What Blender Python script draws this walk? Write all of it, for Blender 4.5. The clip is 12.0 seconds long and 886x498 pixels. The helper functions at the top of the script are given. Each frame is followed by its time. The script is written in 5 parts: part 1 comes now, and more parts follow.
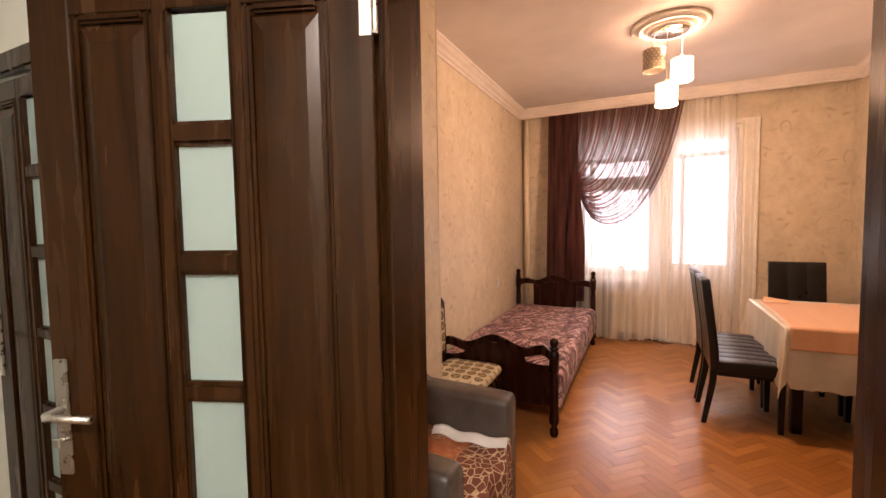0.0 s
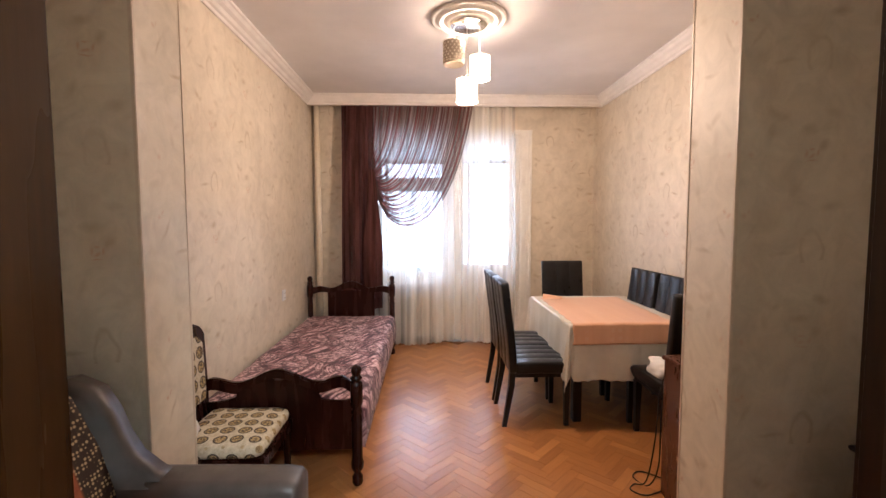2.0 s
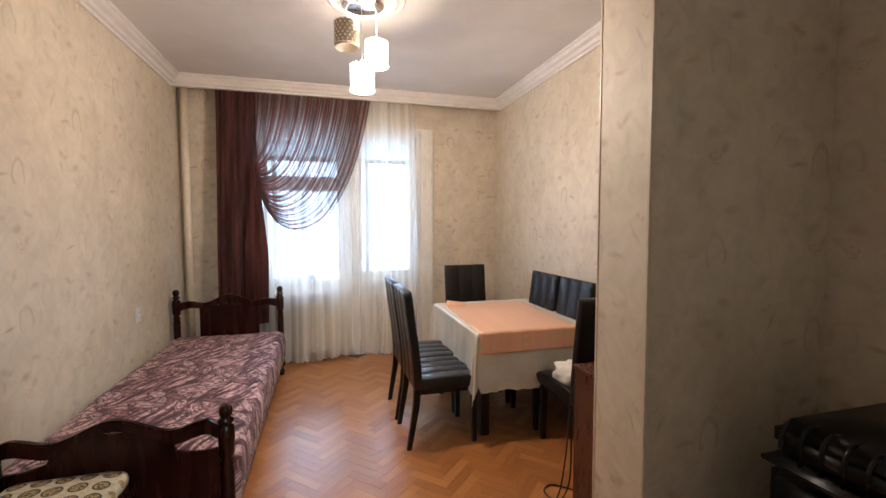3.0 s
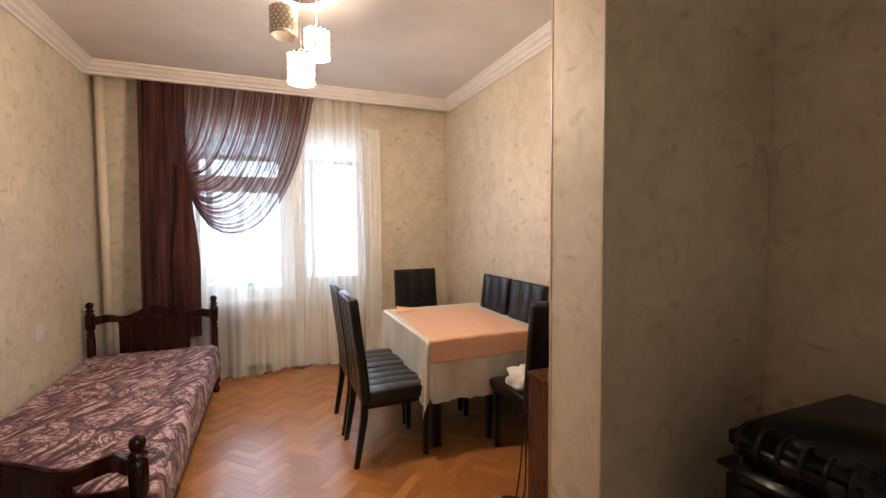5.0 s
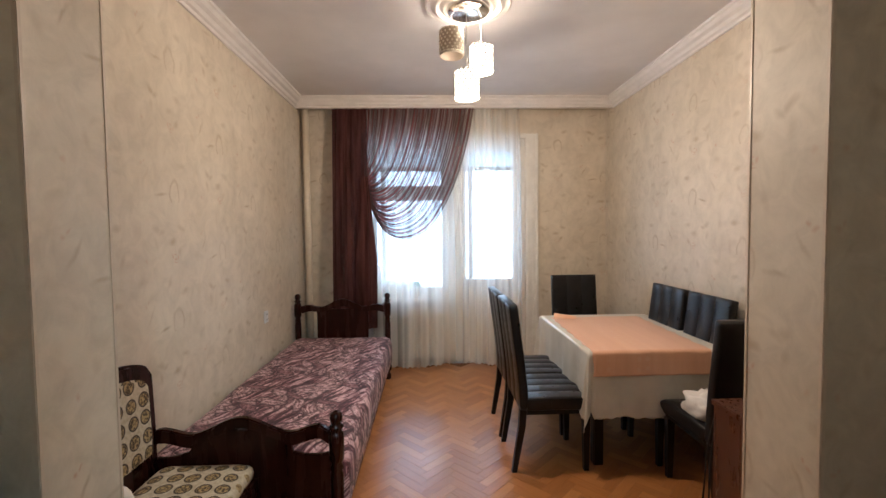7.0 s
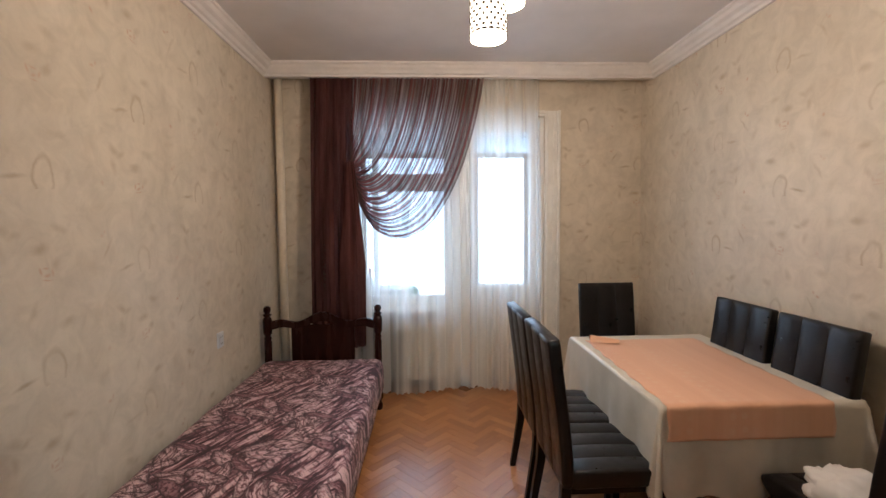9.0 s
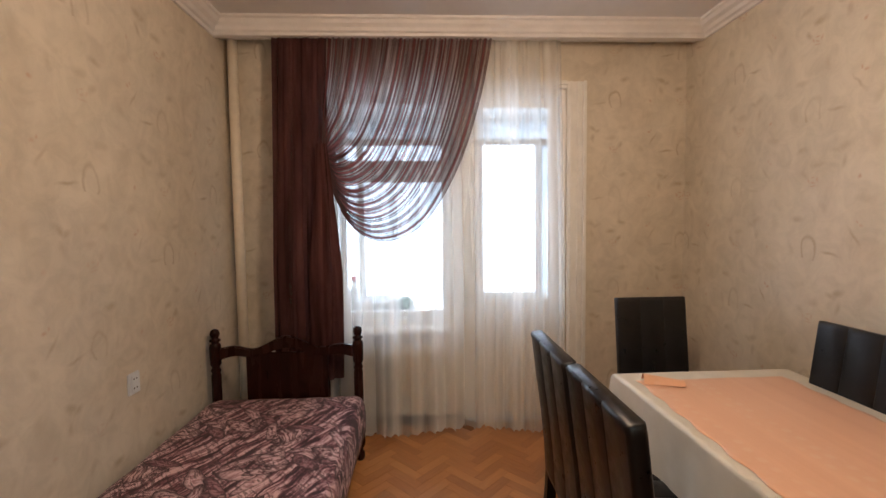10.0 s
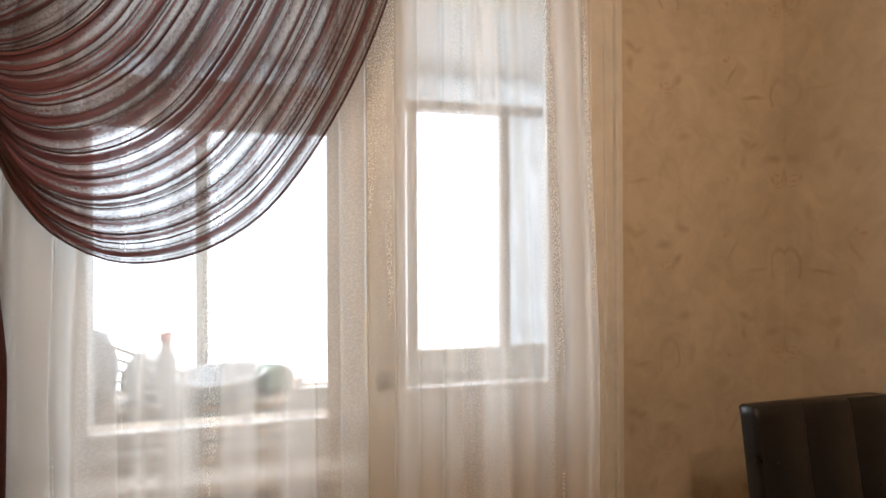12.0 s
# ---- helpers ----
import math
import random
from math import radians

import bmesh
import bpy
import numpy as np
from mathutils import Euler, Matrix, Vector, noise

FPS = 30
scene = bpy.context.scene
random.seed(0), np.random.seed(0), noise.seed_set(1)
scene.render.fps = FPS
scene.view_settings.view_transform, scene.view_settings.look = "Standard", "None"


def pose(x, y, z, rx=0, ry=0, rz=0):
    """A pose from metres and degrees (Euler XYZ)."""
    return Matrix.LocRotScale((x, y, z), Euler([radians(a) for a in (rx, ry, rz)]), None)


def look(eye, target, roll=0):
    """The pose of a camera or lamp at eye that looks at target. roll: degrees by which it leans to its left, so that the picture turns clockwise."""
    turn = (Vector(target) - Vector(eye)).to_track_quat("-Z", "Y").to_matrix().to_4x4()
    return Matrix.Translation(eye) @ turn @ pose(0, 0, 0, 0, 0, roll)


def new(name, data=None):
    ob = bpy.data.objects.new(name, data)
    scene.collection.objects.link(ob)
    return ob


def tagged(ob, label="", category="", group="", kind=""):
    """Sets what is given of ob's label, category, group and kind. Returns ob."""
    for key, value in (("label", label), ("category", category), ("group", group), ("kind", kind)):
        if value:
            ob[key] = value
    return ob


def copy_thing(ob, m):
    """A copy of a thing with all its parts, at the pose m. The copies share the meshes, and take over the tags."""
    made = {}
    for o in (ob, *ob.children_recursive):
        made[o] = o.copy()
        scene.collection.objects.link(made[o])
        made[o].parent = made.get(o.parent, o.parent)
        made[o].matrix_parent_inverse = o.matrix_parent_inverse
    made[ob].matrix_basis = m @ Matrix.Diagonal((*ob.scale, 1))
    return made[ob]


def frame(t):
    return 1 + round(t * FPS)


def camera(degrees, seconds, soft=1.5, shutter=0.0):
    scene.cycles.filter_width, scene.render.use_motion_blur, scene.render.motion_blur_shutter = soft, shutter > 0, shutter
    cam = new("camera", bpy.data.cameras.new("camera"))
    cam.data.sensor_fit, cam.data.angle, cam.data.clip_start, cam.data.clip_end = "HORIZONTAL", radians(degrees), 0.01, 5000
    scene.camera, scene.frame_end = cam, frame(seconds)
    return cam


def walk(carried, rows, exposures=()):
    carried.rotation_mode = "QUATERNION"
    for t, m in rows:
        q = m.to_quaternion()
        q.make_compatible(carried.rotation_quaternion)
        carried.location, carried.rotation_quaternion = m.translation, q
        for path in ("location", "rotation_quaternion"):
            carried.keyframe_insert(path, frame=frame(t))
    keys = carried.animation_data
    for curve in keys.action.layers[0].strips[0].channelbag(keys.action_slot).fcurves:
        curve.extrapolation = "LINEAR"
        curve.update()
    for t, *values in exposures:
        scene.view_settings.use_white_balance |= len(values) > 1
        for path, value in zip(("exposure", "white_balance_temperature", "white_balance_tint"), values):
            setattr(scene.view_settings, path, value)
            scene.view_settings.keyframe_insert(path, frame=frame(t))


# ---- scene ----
cam = camera(92.4, 12.0)
PATH = [
    (0, (1.488, 0.252, 1.494), (0.628, 2.054, 1.373), -0.9),
    (0.5, (1.47, 0.411, 1.502), (0.817, 2.297, 1.378), -0.6),
    (1, (1.448, 0.548, 1.504), (1.004, 2.494, 1.376), -0.5),
    (1.5, (1.37, 0.689, 1.51), (1.154, 2.673, 1.381), -0.4),
    (2, (1.336, 0.815, 1.495), (1.407, 2.809, 1.368), -0.1),
    (2.5, (1.357, 0.981, 1.503), (1.67, 2.952, 1.38), 0.1),
    (3, (1.376, 1.111, 1.497), (1.908, 3.035, 1.383), -0.1),
    (3.5, (1.373, 1.198, 1.49), (2.182, 3.025, 1.38), -0.0),
    (5.5, (1.443, 1.231, 1.492), (2.107, 3.115, 1.407), -0.8),
    (6, (1.437, 1.191, 1.512), (1.783, 3.159, 1.427), -0.9),
    (6.5, (1.407, 1.18, 1.514), (1.504, 3.176, 1.433), -0.8),
    (8.5, (1.331, 1.743, 1.56), (1.366, 3.739, 1.447), -0.5),
    (9, (1.345, 2.035, 1.556), (1.422, 4.03, 1.441), -0.5),
    (9.5, (1.387, 2.401, 1.553), (1.469, 4.396, 1.439), -0.6),
    (10, (1.377, 2.817, 1.549), (1.462, 4.812, 1.432), -0.7),
    (10.5, (1.407, 3.283, 1.544), (1.515, 5.276, 1.418), -0.6),
    (11, (1.45, 3.739, 1.514), (1.56, 5.733, 1.402), -0.6),
    (11.5, (1.502, 4.165, 1.471), (1.725, 6.152, 1.416), -0.6),
    (12, (1.628, 4.567, 1.468), (2.013, 6.53, 1.468), -0.3),
]
# exposure and white balance follow the clip's own camera
EXPOSURES = [
    (0.0, 0.74, 8600, 43), (1.0, 0.80, 8400, 41), (1.6, 0.91, 7200, 36), (2.1, 0.90, 5800, 20), (2.5, 0.79, 5600, 15), (3.5, 0.68, 5500, 13), (5.3, 0.68, 6150, 17), (5.7, 0.65, 5850, 15), (6.5, 0.53, 5500, 12),
    (8.5, 0.26, 5550, 13), (9.5, 0.22, 5600, 14), (10.0, 0.17, 6250, 18), (10.5, 0.06, 7350, 21), (11.2, -0.02, 8000, 22), (12.0, -0.19, 7350, 21),
]
walk(cam, [(t, look(eye, target, roll)) for t, eye, target, roll in PATH], EXPOSURES)

# ---- light ----
XL, XR = -0.05, 3.40            # side walls of the room
YD0, YD1 = 1.12, 1.29           # wall with the entrance door
YP0, YP1 = 2.39, 2.69           # wide opening between alcove and room
YW, YW2 = 6.06, 6.42            # window wall
ZC = 2.95                       # ceiling
ZCOR = 2.845                    # lower edge of the cornice
YBOX = 5.83                     # front of the curtain box
YO = 7.25                       # outer glazing of the balcony

world = bpy.data.worlds.new("world")
scene.world = world
world.use_nodes = True
wn = world.node_tree.nodes
sky = wn.new("ShaderNodeTexSky")
sky.sky_type = "NISHITA"
sky.sun_disc = False
sky.sun_elevation = radians(48)
sky.sun_rotation = radians(-22)
sky.air_density, sky.dust_density, sky.ozone_density = 1.0, 4.0, 1.0
bg = wn["Background"]
bg.inputs["Strength"].default_value = 0.15
world.node_tree.links.new(sky.outputs[0], bg.inputs["Color"])

sun = new("sun", bpy.data.lights.new("sun", "SUN"))
sun.data.energy, sun.data.angle, sun.data.color = 0.8, radians(15), (1.0, 0.95, 0.88)
sun.matrix_world = look((0, 0, 10), (0.8, -2.0, 7.6))


def area(name, at, target, size, size_y, watts, colour):
    ob = new(name, bpy.data.lights.new(name, "AREA"))
    ob.data.shape, ob.data.size, ob.data.size_y = "RECTANGLE", size, size_y
    ob.data.energy, ob.data.color = watts, colour
    ob.matrix_world = look(at, target)
    return ob


# the sky's light in the outer opening of the balcony
area("balcony_daylight", (1.74, YO + 0.13, 1.61), (1.74, 0, 1.61), 3.7, 1.98, 84, (0.62, 0.81, 1.0))


def lamp_point(at, watts):
    ob = new("pendant_light", bpy.data.lights.new("pendant_light", "POINT"))
    ob.data.energy, ob.data.color, ob.data.shadow_soft_size = watts, (1.0, 0.76, 0.52), 0.03
    ob.location = at
    return ob


# ---- materials ----
def material(name, rough=0.6, metal=0.0, colour=(0.5, 0.5, 0.5)):
    m = bpy.data.materials.new(name)
    m.use_nodes = True
    b = m.node_tree.nodes["Principled BSDF"]
    b.inputs["Roughness"].default_value = rough
    b.inputs["Metallic"].default_value = metal
    b.inputs["Base Color"].default_value = (*colour, 1)
    return m, m.node_tree, b


def node(nt, kind, **values):
    n = nt.nodes.new(kind)
    for k, v in values.items():
        n.inputs[k].default_value = v
    return n


def coords(nt, scale=(1, 1, 1), space="Object", turn=(0, 0, 0)):
    tc = nt.nodes.new("ShaderNodeTexCoord")
    mp = nt.nodes.new("ShaderNodeMapping")
    mp.inputs["Scale"].default_value = scale
    mp.inputs["Rotation"].default_value = turn
    nt.links.new(tc.outputs[space], mp.inputs["Vector"])
    return mp.outputs[0]


def noise_tex(nt, vec, scale, detail=4.0, rough=0.55, distortion=0.0):
    n = node(nt, "ShaderNodeTexNoise", Scale=scale, Detail=detail, Roughness=rough, Distortion=distortion)
    nt.links.new(vec, n.inputs["Vector"])
    return n.outputs["Fac"]


def ramp(nt, fac, stops):
    r = nt.nodes.new("ShaderNodeValToRGB")
    e = r.color_ramp.elements
    while len(e) < len(stops):
        e.new(0.5)
    for el, (p, c) in zip(e, stops):
        el.position, el.color = p, (*c, 1)
    nt.links.new(fac, r.inputs[0])
    return r.outputs[0]


def mix(nt, fac, a, b, mode="MIX"):
    n = nt.nodes.new("ShaderNodeMix")
    n.data_type, n.blend_type = "RGBA", mode
    for value, socket in ((fac, n.inputs[0]), (a, n.inputs[6]), (b, n.inputs[7])):
        if isinstance(value, (int, float)):
            socket.default_value = value
        elif isinstance(value, tuple):
            socket.default_value = (*value, 1)
        else:
            nt.links.new(value, socket)
    return n.outputs[2]


def bump(nt, b, height, strength=0.2, distance=0.01):
    n = node(nt, "ShaderNodeBump", Strength=strength, Distance=distance)
    nt.links.new(height, n.inputs["Height"])
    nt.links.new(n.outputs[0], b.inputs["Normal"])


def maths(nt, op, a, b=None):
    n = nt.nodes.new("ShaderNodeMath")
    n.operation = op
    for value, socket in ((a, n.inputs[0]), (b, n.inputs[1])):
        if isinstance(value, (int, float)):
            socket.default_value = value
        elif value is not None:
            nt.links.new(value, socket)
    return n.outputs[0]


CELL_W, CELL_H = 0.53, 0.72      # one repeat of the paper, set off by half from roll to roll
# leaves of one repeat: place, half length, half width, tilt, strength
LEAVES = [
    (-0.01, 0.02, 0.058, 0.010, 8, 1.0), (-0.12, 0.11, 0.062, 0.009, 58, 0.8), (-0.055, -0.17, 0.042, 0.020, -32, 0.9),
    (-0.06, -0.245, 0.018, 0.034, 10, 0.7), (0.085, -0.235, 0.046, 0.021, 6, 1.0), (0.150, -0.290, 0.032, 0.018, 48, 0.9),
    (0.170, -0.160, 0.042, 0.018, -14, 0.8), (0.185, 0.200, 0.044, 0.020, 8, 0.9), (-0.02, -0.185, 0.034, 0.015, 24, 0.8),
    (-0.20, -0.17, 0.030, 0.048, 0, 0.35), (0.04, 0.26, 0.018, 0.040, -20, 0.5), (-0.17, 0.29, 0.050, 0.022, 20, 0.5),
    (-0.21, 0.03, 0.022, 0.040, 35, 0.4), (0.22, 0.04, 0.015, 0.045, -12, 0.4),
]
# petals of the flower head and loose buds
PETALS = [(0.100, -0.330, 0.016, 0.007, 20), (0.075, -0.318, 0.008, 0.015, 15), (0.125, -0.320, 0.007, 0.014, -20), (0.098, -0.305, 0.014, 0.005, 0), (0.10, -0.347, 0.022, 0.004, 0),
          (-0.155, 0.165, 0.012, 0.009, 0), (-0.14, -0.325, 0.010, 0.012, 30), (-0.135, 0.18, 0.006, 0.010, -20)]


def wallpaper(name, base, dark, leaf, bud=(0.52, 0.335, 0.225)):
    """Pale vinyl wallpaper: soft mottling, sprays of leaves round a looped stem, small flower heads."""
    m, nt, b = material(name, 0.55)
    v = coords(nt)
    broad = noise_tex(nt, coords(nt, (1.1, 1.1, 0.8)), 2.0, 5, 0.62, 0.5)
    mott = noise_tex(nt, v, 9.0, 6, 0.65, 0.8)
    fine = noise_tex(nt, v, 60, 3)
    ground = ramp(nt, broad, [(0.32, dark), (0.64, base)])
    ground = mix(nt, 0.38, ground, ramp(nt, mott, [(0.34, tuple(c * 0.86 for c in dark)), (0.62, tuple(c * 1.04 for c in base))]))
    warp = node(nt, "ShaderNodeTexNoise", Scale=11.0, Detail=3.0)
    nt.links.new(v, warp.inputs["Vector"])
    wv = mix(nt, 0.035, v, warp.outputs["Color"], "ADD")
    sep = nt.nodes.new("ShaderNodeSeparateXYZ")
    nt.links.new(wv, sep.inputs[0])
    run = maths(nt, "DIVIDE", maths(nt, "ADD", maths(nt, "ADD", sep.outputs["X"], sep.outputs["Y"]), 20.06), CELL_W)
    drop = maths(nt, "MULTIPLY", maths(nt, "MODULO", maths(nt, "FLOOR", run), 2.0), 0.5)
    rise = maths(nt, "ADD", maths(nt, "DIVIDE", maths(nt, "ADD", sep.outputs["Z"], 7.27), CELL_H), drop)
    com = nt.nodes.new("ShaderNodeCombineXYZ")
    nt.links.new(maths(nt, "MULTIPLY", maths(nt, "SUBTRACT", maths(nt, "FRACT", run), 0.5), CELL_W), com.inputs["X"])
    nt.links.new(maths(nt, "MULTIPLY", maths(nt, "SUBTRACT", maths(nt, "FRACT", rise), 0.5), CELL_H), com.inputs["Y"])
    cell = com.outputs[0]

    def within(x, y, a, w, tilt):
        mp = nt.nodes.new("ShaderNodeMapping")
        mp.vector_type = "TEXTURE"
        mp.inputs["Location"].default_value = (x, y, 0)
        mp.inputs["Rotation"].default_value = (0, 0, radians(tilt))
        mp.inputs["Scale"].default_value = (a, w, 1)
        nt.links.new(cell, mp.inputs["Vector"])
        ln = nt.nodes.new("ShaderNodeVectorMath")
        ln.operation = "LENGTH"
        nt.links.new(mp.outputs[0], ln.inputs[0])
        return ln.outputs["Value"], mp.outputs[0]

    def soft(d, strength, k=1.3):
        n = nt.nodes.new("ShaderNodeMath")
        n.operation, n.use_clamp = "MULTIPLY", True
        nt.links.new(maths(nt, "SUBTRACT", 1.0, d), n.inputs[0])
        n.inputs[1].default_value = k
        return maths(nt, "MULTIPLY", n.outputs[0], strength)

    # the looped stem: an arch, open below
    d, local = within(0.115, 0.03, 0.042, 0.078, 4)
    ring = soft(maths(nt, "MULTIPLY", maths(nt, "ABSOLUTE", maths(nt, "SUBTRACT", d, 1.0)), 4.2), 0.7, 1.2)
    low = nt.nodes.new("ShaderNodeSeparateXYZ")
    nt.links.new(local, low.inputs[0])
    green = maths(nt, "MULTIPLY", ring, maths(nt, "GREATER_THAN", low.outputs["Y"], -0.55))
    for x, y, a, w, tilt, k in LEAVES:
        green = maths(nt, "MAXIMUM", green, soft(within(x, y, a * 1.12, w * 1.25, tilt)[0], k * 0.85))
    red = None
    for x, y, a, w, tilt in PETALS:
        one = soft(within(x, y, a * 1.3, w * 1.3, tilt)[0], 0.8)
        red = one if red is None else maths(nt, "MAXIMUM", red, one)
    fade = ramp(nt, noise_tex(nt, v, 4.0, 4), [(0.36, (0.25,) * 3), (0.62, (1.0,) * 3)])
    col = mix(nt, mix(nt, 1.0, green, fade, "MULTIPLY"), ground, leaf)
    col = mix(nt, mix(nt, 1.0, red, fade, "MULTIPLY"), col, bud)
    nt.links.new(col, b.inputs["Base Color"])
    bump(nt, b, mix(nt, 0.5, fine, green), 0.25, 0.002)
    return m


M_PAPER = wallpaper("wallpaper", (0.68, 0.600, 0.475), (0.535, 0.462, 0.352), (0.425, 0.335, 0.222))


def plaster(name, colour, scale=6, rough=0.7):
    m, nt, b = material(name, rough)
    v = coords(nt)
    c2 = tuple(c * 0.88 for c in colour)
    nt.links.new(ramp(nt, noise_tex(nt, v, scale, 5), [(0.3, c2), (0.7, colour)]), b.inputs["Base Color"])
    bump(nt, b, noise_tex(nt, v, 90, 3), 0.15, 0.002)
    return m


M_CEIL = plaster("ceiling_paint", (0.76, 0.73, 0.71), 2.5)
M_CORNICE = plaster("cornice_paint", (0.80, 0.76, 0.72), 8, 0.6)
M_WHITE = plaster("white_gloss_paint", (0.80, 0.77, 0.70), 12, 0.35)
M_PIPE = plaster("pipe_paint", (0.80, 0.70, 0.54), 14, 0.4)
M_EXT = plaster("render_wall", (0.80, 0.79, 0.76), 5, 0.8)
M_HALL = plaster("hall_wall", (0.66, 0.68, 0.62), 4, 0.7)


def wood(name, dark, light, rough=0.3, scale=(6, 6, 0.8), coat=0.2, ring=9.0):
    m, nt, b = material(name, rough)
    v = coords(nt, scale)
    info = nt.nodes.new("ShaderNodeObjectInfo")
    off = nt.nodes.new("ShaderNodeVectorMath")
    off.operation = "ADD"
    nt.links.new(v, off.inputs[0])
    nt.links.new(info.outputs["Random"], off.inputs[1])
    g = noise_tex(nt, off.outputs[0], ring, 3, 0.5, 0.4)
    f = noise_tex(nt, off.outputs[0], ring * 7, 3, 0.6)
    c = ramp(nt, g, [(0.20, dark), (0.80, light)])
    c = mix(nt, 0.18, c, ramp(nt, f, [(0.3, dark), (0.7, light)]))
    nt.links.new(c, b.inputs["Base Color"])
    b.inputs["Coat Weight"].default_value = coat
    b.inputs["Coat Roughness"].default_value = 0.15
    nt.links.new(ramp(nt, g, [(0.2, (rough * 0.8,) * 3), (0.8, (rough * 1.3,) * 3)]), b.inputs["Roughness"])
    bump(nt, b, f, 0.08, 0.002)
    return m


M_DOORWOOD = wood("dark_varnished_door_wood", (0.013, 0.0046, 0.0015), (0.050, 0.0180, 0.0050), 0.25, (9, 9, 0.7), coat=0.10, ring=2.2)
M_DOORWOOD.node_tree.nodes["Principled BSDF"].inputs["Specular IOR Level"].default_value = 0.16
M_BEDWOOD = wood("mahogany_stained_wood", (0.008, 0.0018, 0.0012), (0.033, 0.0072, 0.0038), 0.26, coat=0.05, ring=3.0)
M_BEDWOOD.node_tree.nodes["Principled BSDF"].inputs["Specular IOR Level"].default_value = 0.18
M_CABWOOD = wood("red_brown_veneer", (0.060, 0.017, 0.008), (0.095, 0.030, 0.013), 0.28)
M_LEGWOOD = wood("black_brown_wood", (0.004, 0.003, 0.0025), (0.012, 0.008, 0.0065), 0.35, coat=0.05)
M_LEGWOOD.node_tree.nodes["Principled BSDF"].inputs["Specular IOR Level"].default_value = 0.25


def parquet():
    m, nt, b = material("oak_parquet", 0.25)
    v = coords(nt, (3, 26, 3), "UV")
    info = nt.nodes.new("ShaderNodeObjectInfo")
    geo = nt.nodes.new("ShaderNodeNewGeometry")
    add = nt.nodes.new("ShaderNodeMath")
    add.operation = "ADD"
    nt.links.new(info.outputs["Random"], add.inputs[0])
    nt.links.new(geo.outputs["Random Per Island"], add.inputs[1])
    fr = nt.nodes.new("ShaderNodeMath")
    fr.operation = "FRACT"
    nt.links.new(add.outputs[0], fr.inputs[0])
    off = nt.nodes.new("ShaderNodeVectorMath")
    off.operation = "ADD"
    sc = nt.nodes.new("ShaderNodeMath")
    sc.operation = "MULTIPLY"
    sc.inputs[1].default_value = 37.0
    nt.links.new(fr.outputs[0], sc.inputs[0])
    nt.links.new(v, off.inputs[0])
    nt.links.new(sc.outputs[0], off.inputs[1])
    grain = noise_tex(nt, off.outputs[0], 3.0, 6, 0.6, 0.4)
    tone = ramp(nt, fr.outputs[0], [(0.0, (0.300, 0.108, 0.027)), (0.5, (0.410, 0.165, 0.045)), (1.0, (0.560, 0.255, 0.082))])
    c = mix(nt, 0.35, tone, ramp(nt, grain, [(0.3, (0.29, 0.108, 0.030)), (0.7, (0.52, 0.225, 0.070))]))
    nt.links.new(c, b.inputs["Base Color"])
    wear = noise_tex(nt, coords(nt, (1, 1, 1), "Object"), 5.0, 5)
    nt.links.new(ramp(nt, wear, [(0.3, (0.29,) * 3), (0.7, (0.34,) * 3)]), b.inputs["Roughness"])
    b.inputs["Specular IOR Level"].default_value = 0.36
    b.inputs["Coat Weight"].default_value = 0.62
    b.inputs["Coat Roughness"].default_value = 0.29
    bump(nt, b, grain, 0.06, 0.002)
    return m


M_PARQUET = parquet()
M_SUB = plaster("joint_dirt", (0.20, 0.080, 0.026), 20, 0.7)


def leather(name, dark, light, rough=0.33):
    m, nt, b = material(name, rough)
    v = coords(nt)
    nt.links.new(ramp(nt, noise_tex(nt, v, 9, 5), [(0.3, dark), (0.7, light)]), b.inputs["Base Color"])
    vor = node(nt, "ShaderNodeTexVoronoi", Scale=260.0)
    nt.links.new(v, vor.inputs["Vector"])
    bump(nt, b, vor.outputs["Distance"], 0.12, 0.002)
    nt.links.new(ramp(nt, noise_tex(nt, v, 22, 4), [(0.3, (rough * 0.8,) * 3), (0.7, (rough * 1.3,) * 3)]), b.inputs["Roughness"])
    return m


M_LEATHER = leather("black_brown_leatherette", (0.0035, 0.003, 0.003), (0.010, 0.0085, 0.0085))
M_LEATHER.node_tree.nodes["Principled BSDF"].inputs["Specular IOR Level"].default_value = 0.38
M_ARMLEATHER = leather("grey_brown_leatherette", (0.052, 0.040, 0.034), (0.090, 0.070, 0.061), 0.36)


def cloth(name, dark, light, rough=0.85, scale=300.0, sheen=0.0):
    m, nt, b = material(name, rough)
    v = coords(nt)
    nt.links.new(ramp(nt, noise_tex(nt, v, 7, 5), [(0.3, dark), (0.7, light)]), b.inputs["Base Color"])
    bump(nt, b, noise_tex(nt, v, scale, 2), 0.15, 0.002)
    b.inputs["Sheen Weight"].default_value = sheen
    return m


M_TABLECLOTH = cloth("ivory_tablecloth", (0.66, 0.62, 0.53), (0.78, 0.73, 0.63), 0.36)
M_WHITECLOTH = cloth("white_cotton", (0.72, 0.70, 0.68), (0.84, 0.82, 0.80))


def metal(name, colour, rough):
    m, nt, b = material(name, rough, 1.0, colour)
    nt.links.new(ramp(nt, noise_tex(nt, coords(nt), 30, 4), [(0.3, (rough * 0.7,) * 3), (0.7, (rough * 1.4,) * 3)]), b.inputs["Roughness"])
    return m


M_CHROME = metal("chrome", (0.75, 0.74, 0.72), 0.15)
M_STEEL = metal("satin_steel", (0.62, 0.60, 0.56), 0.3)


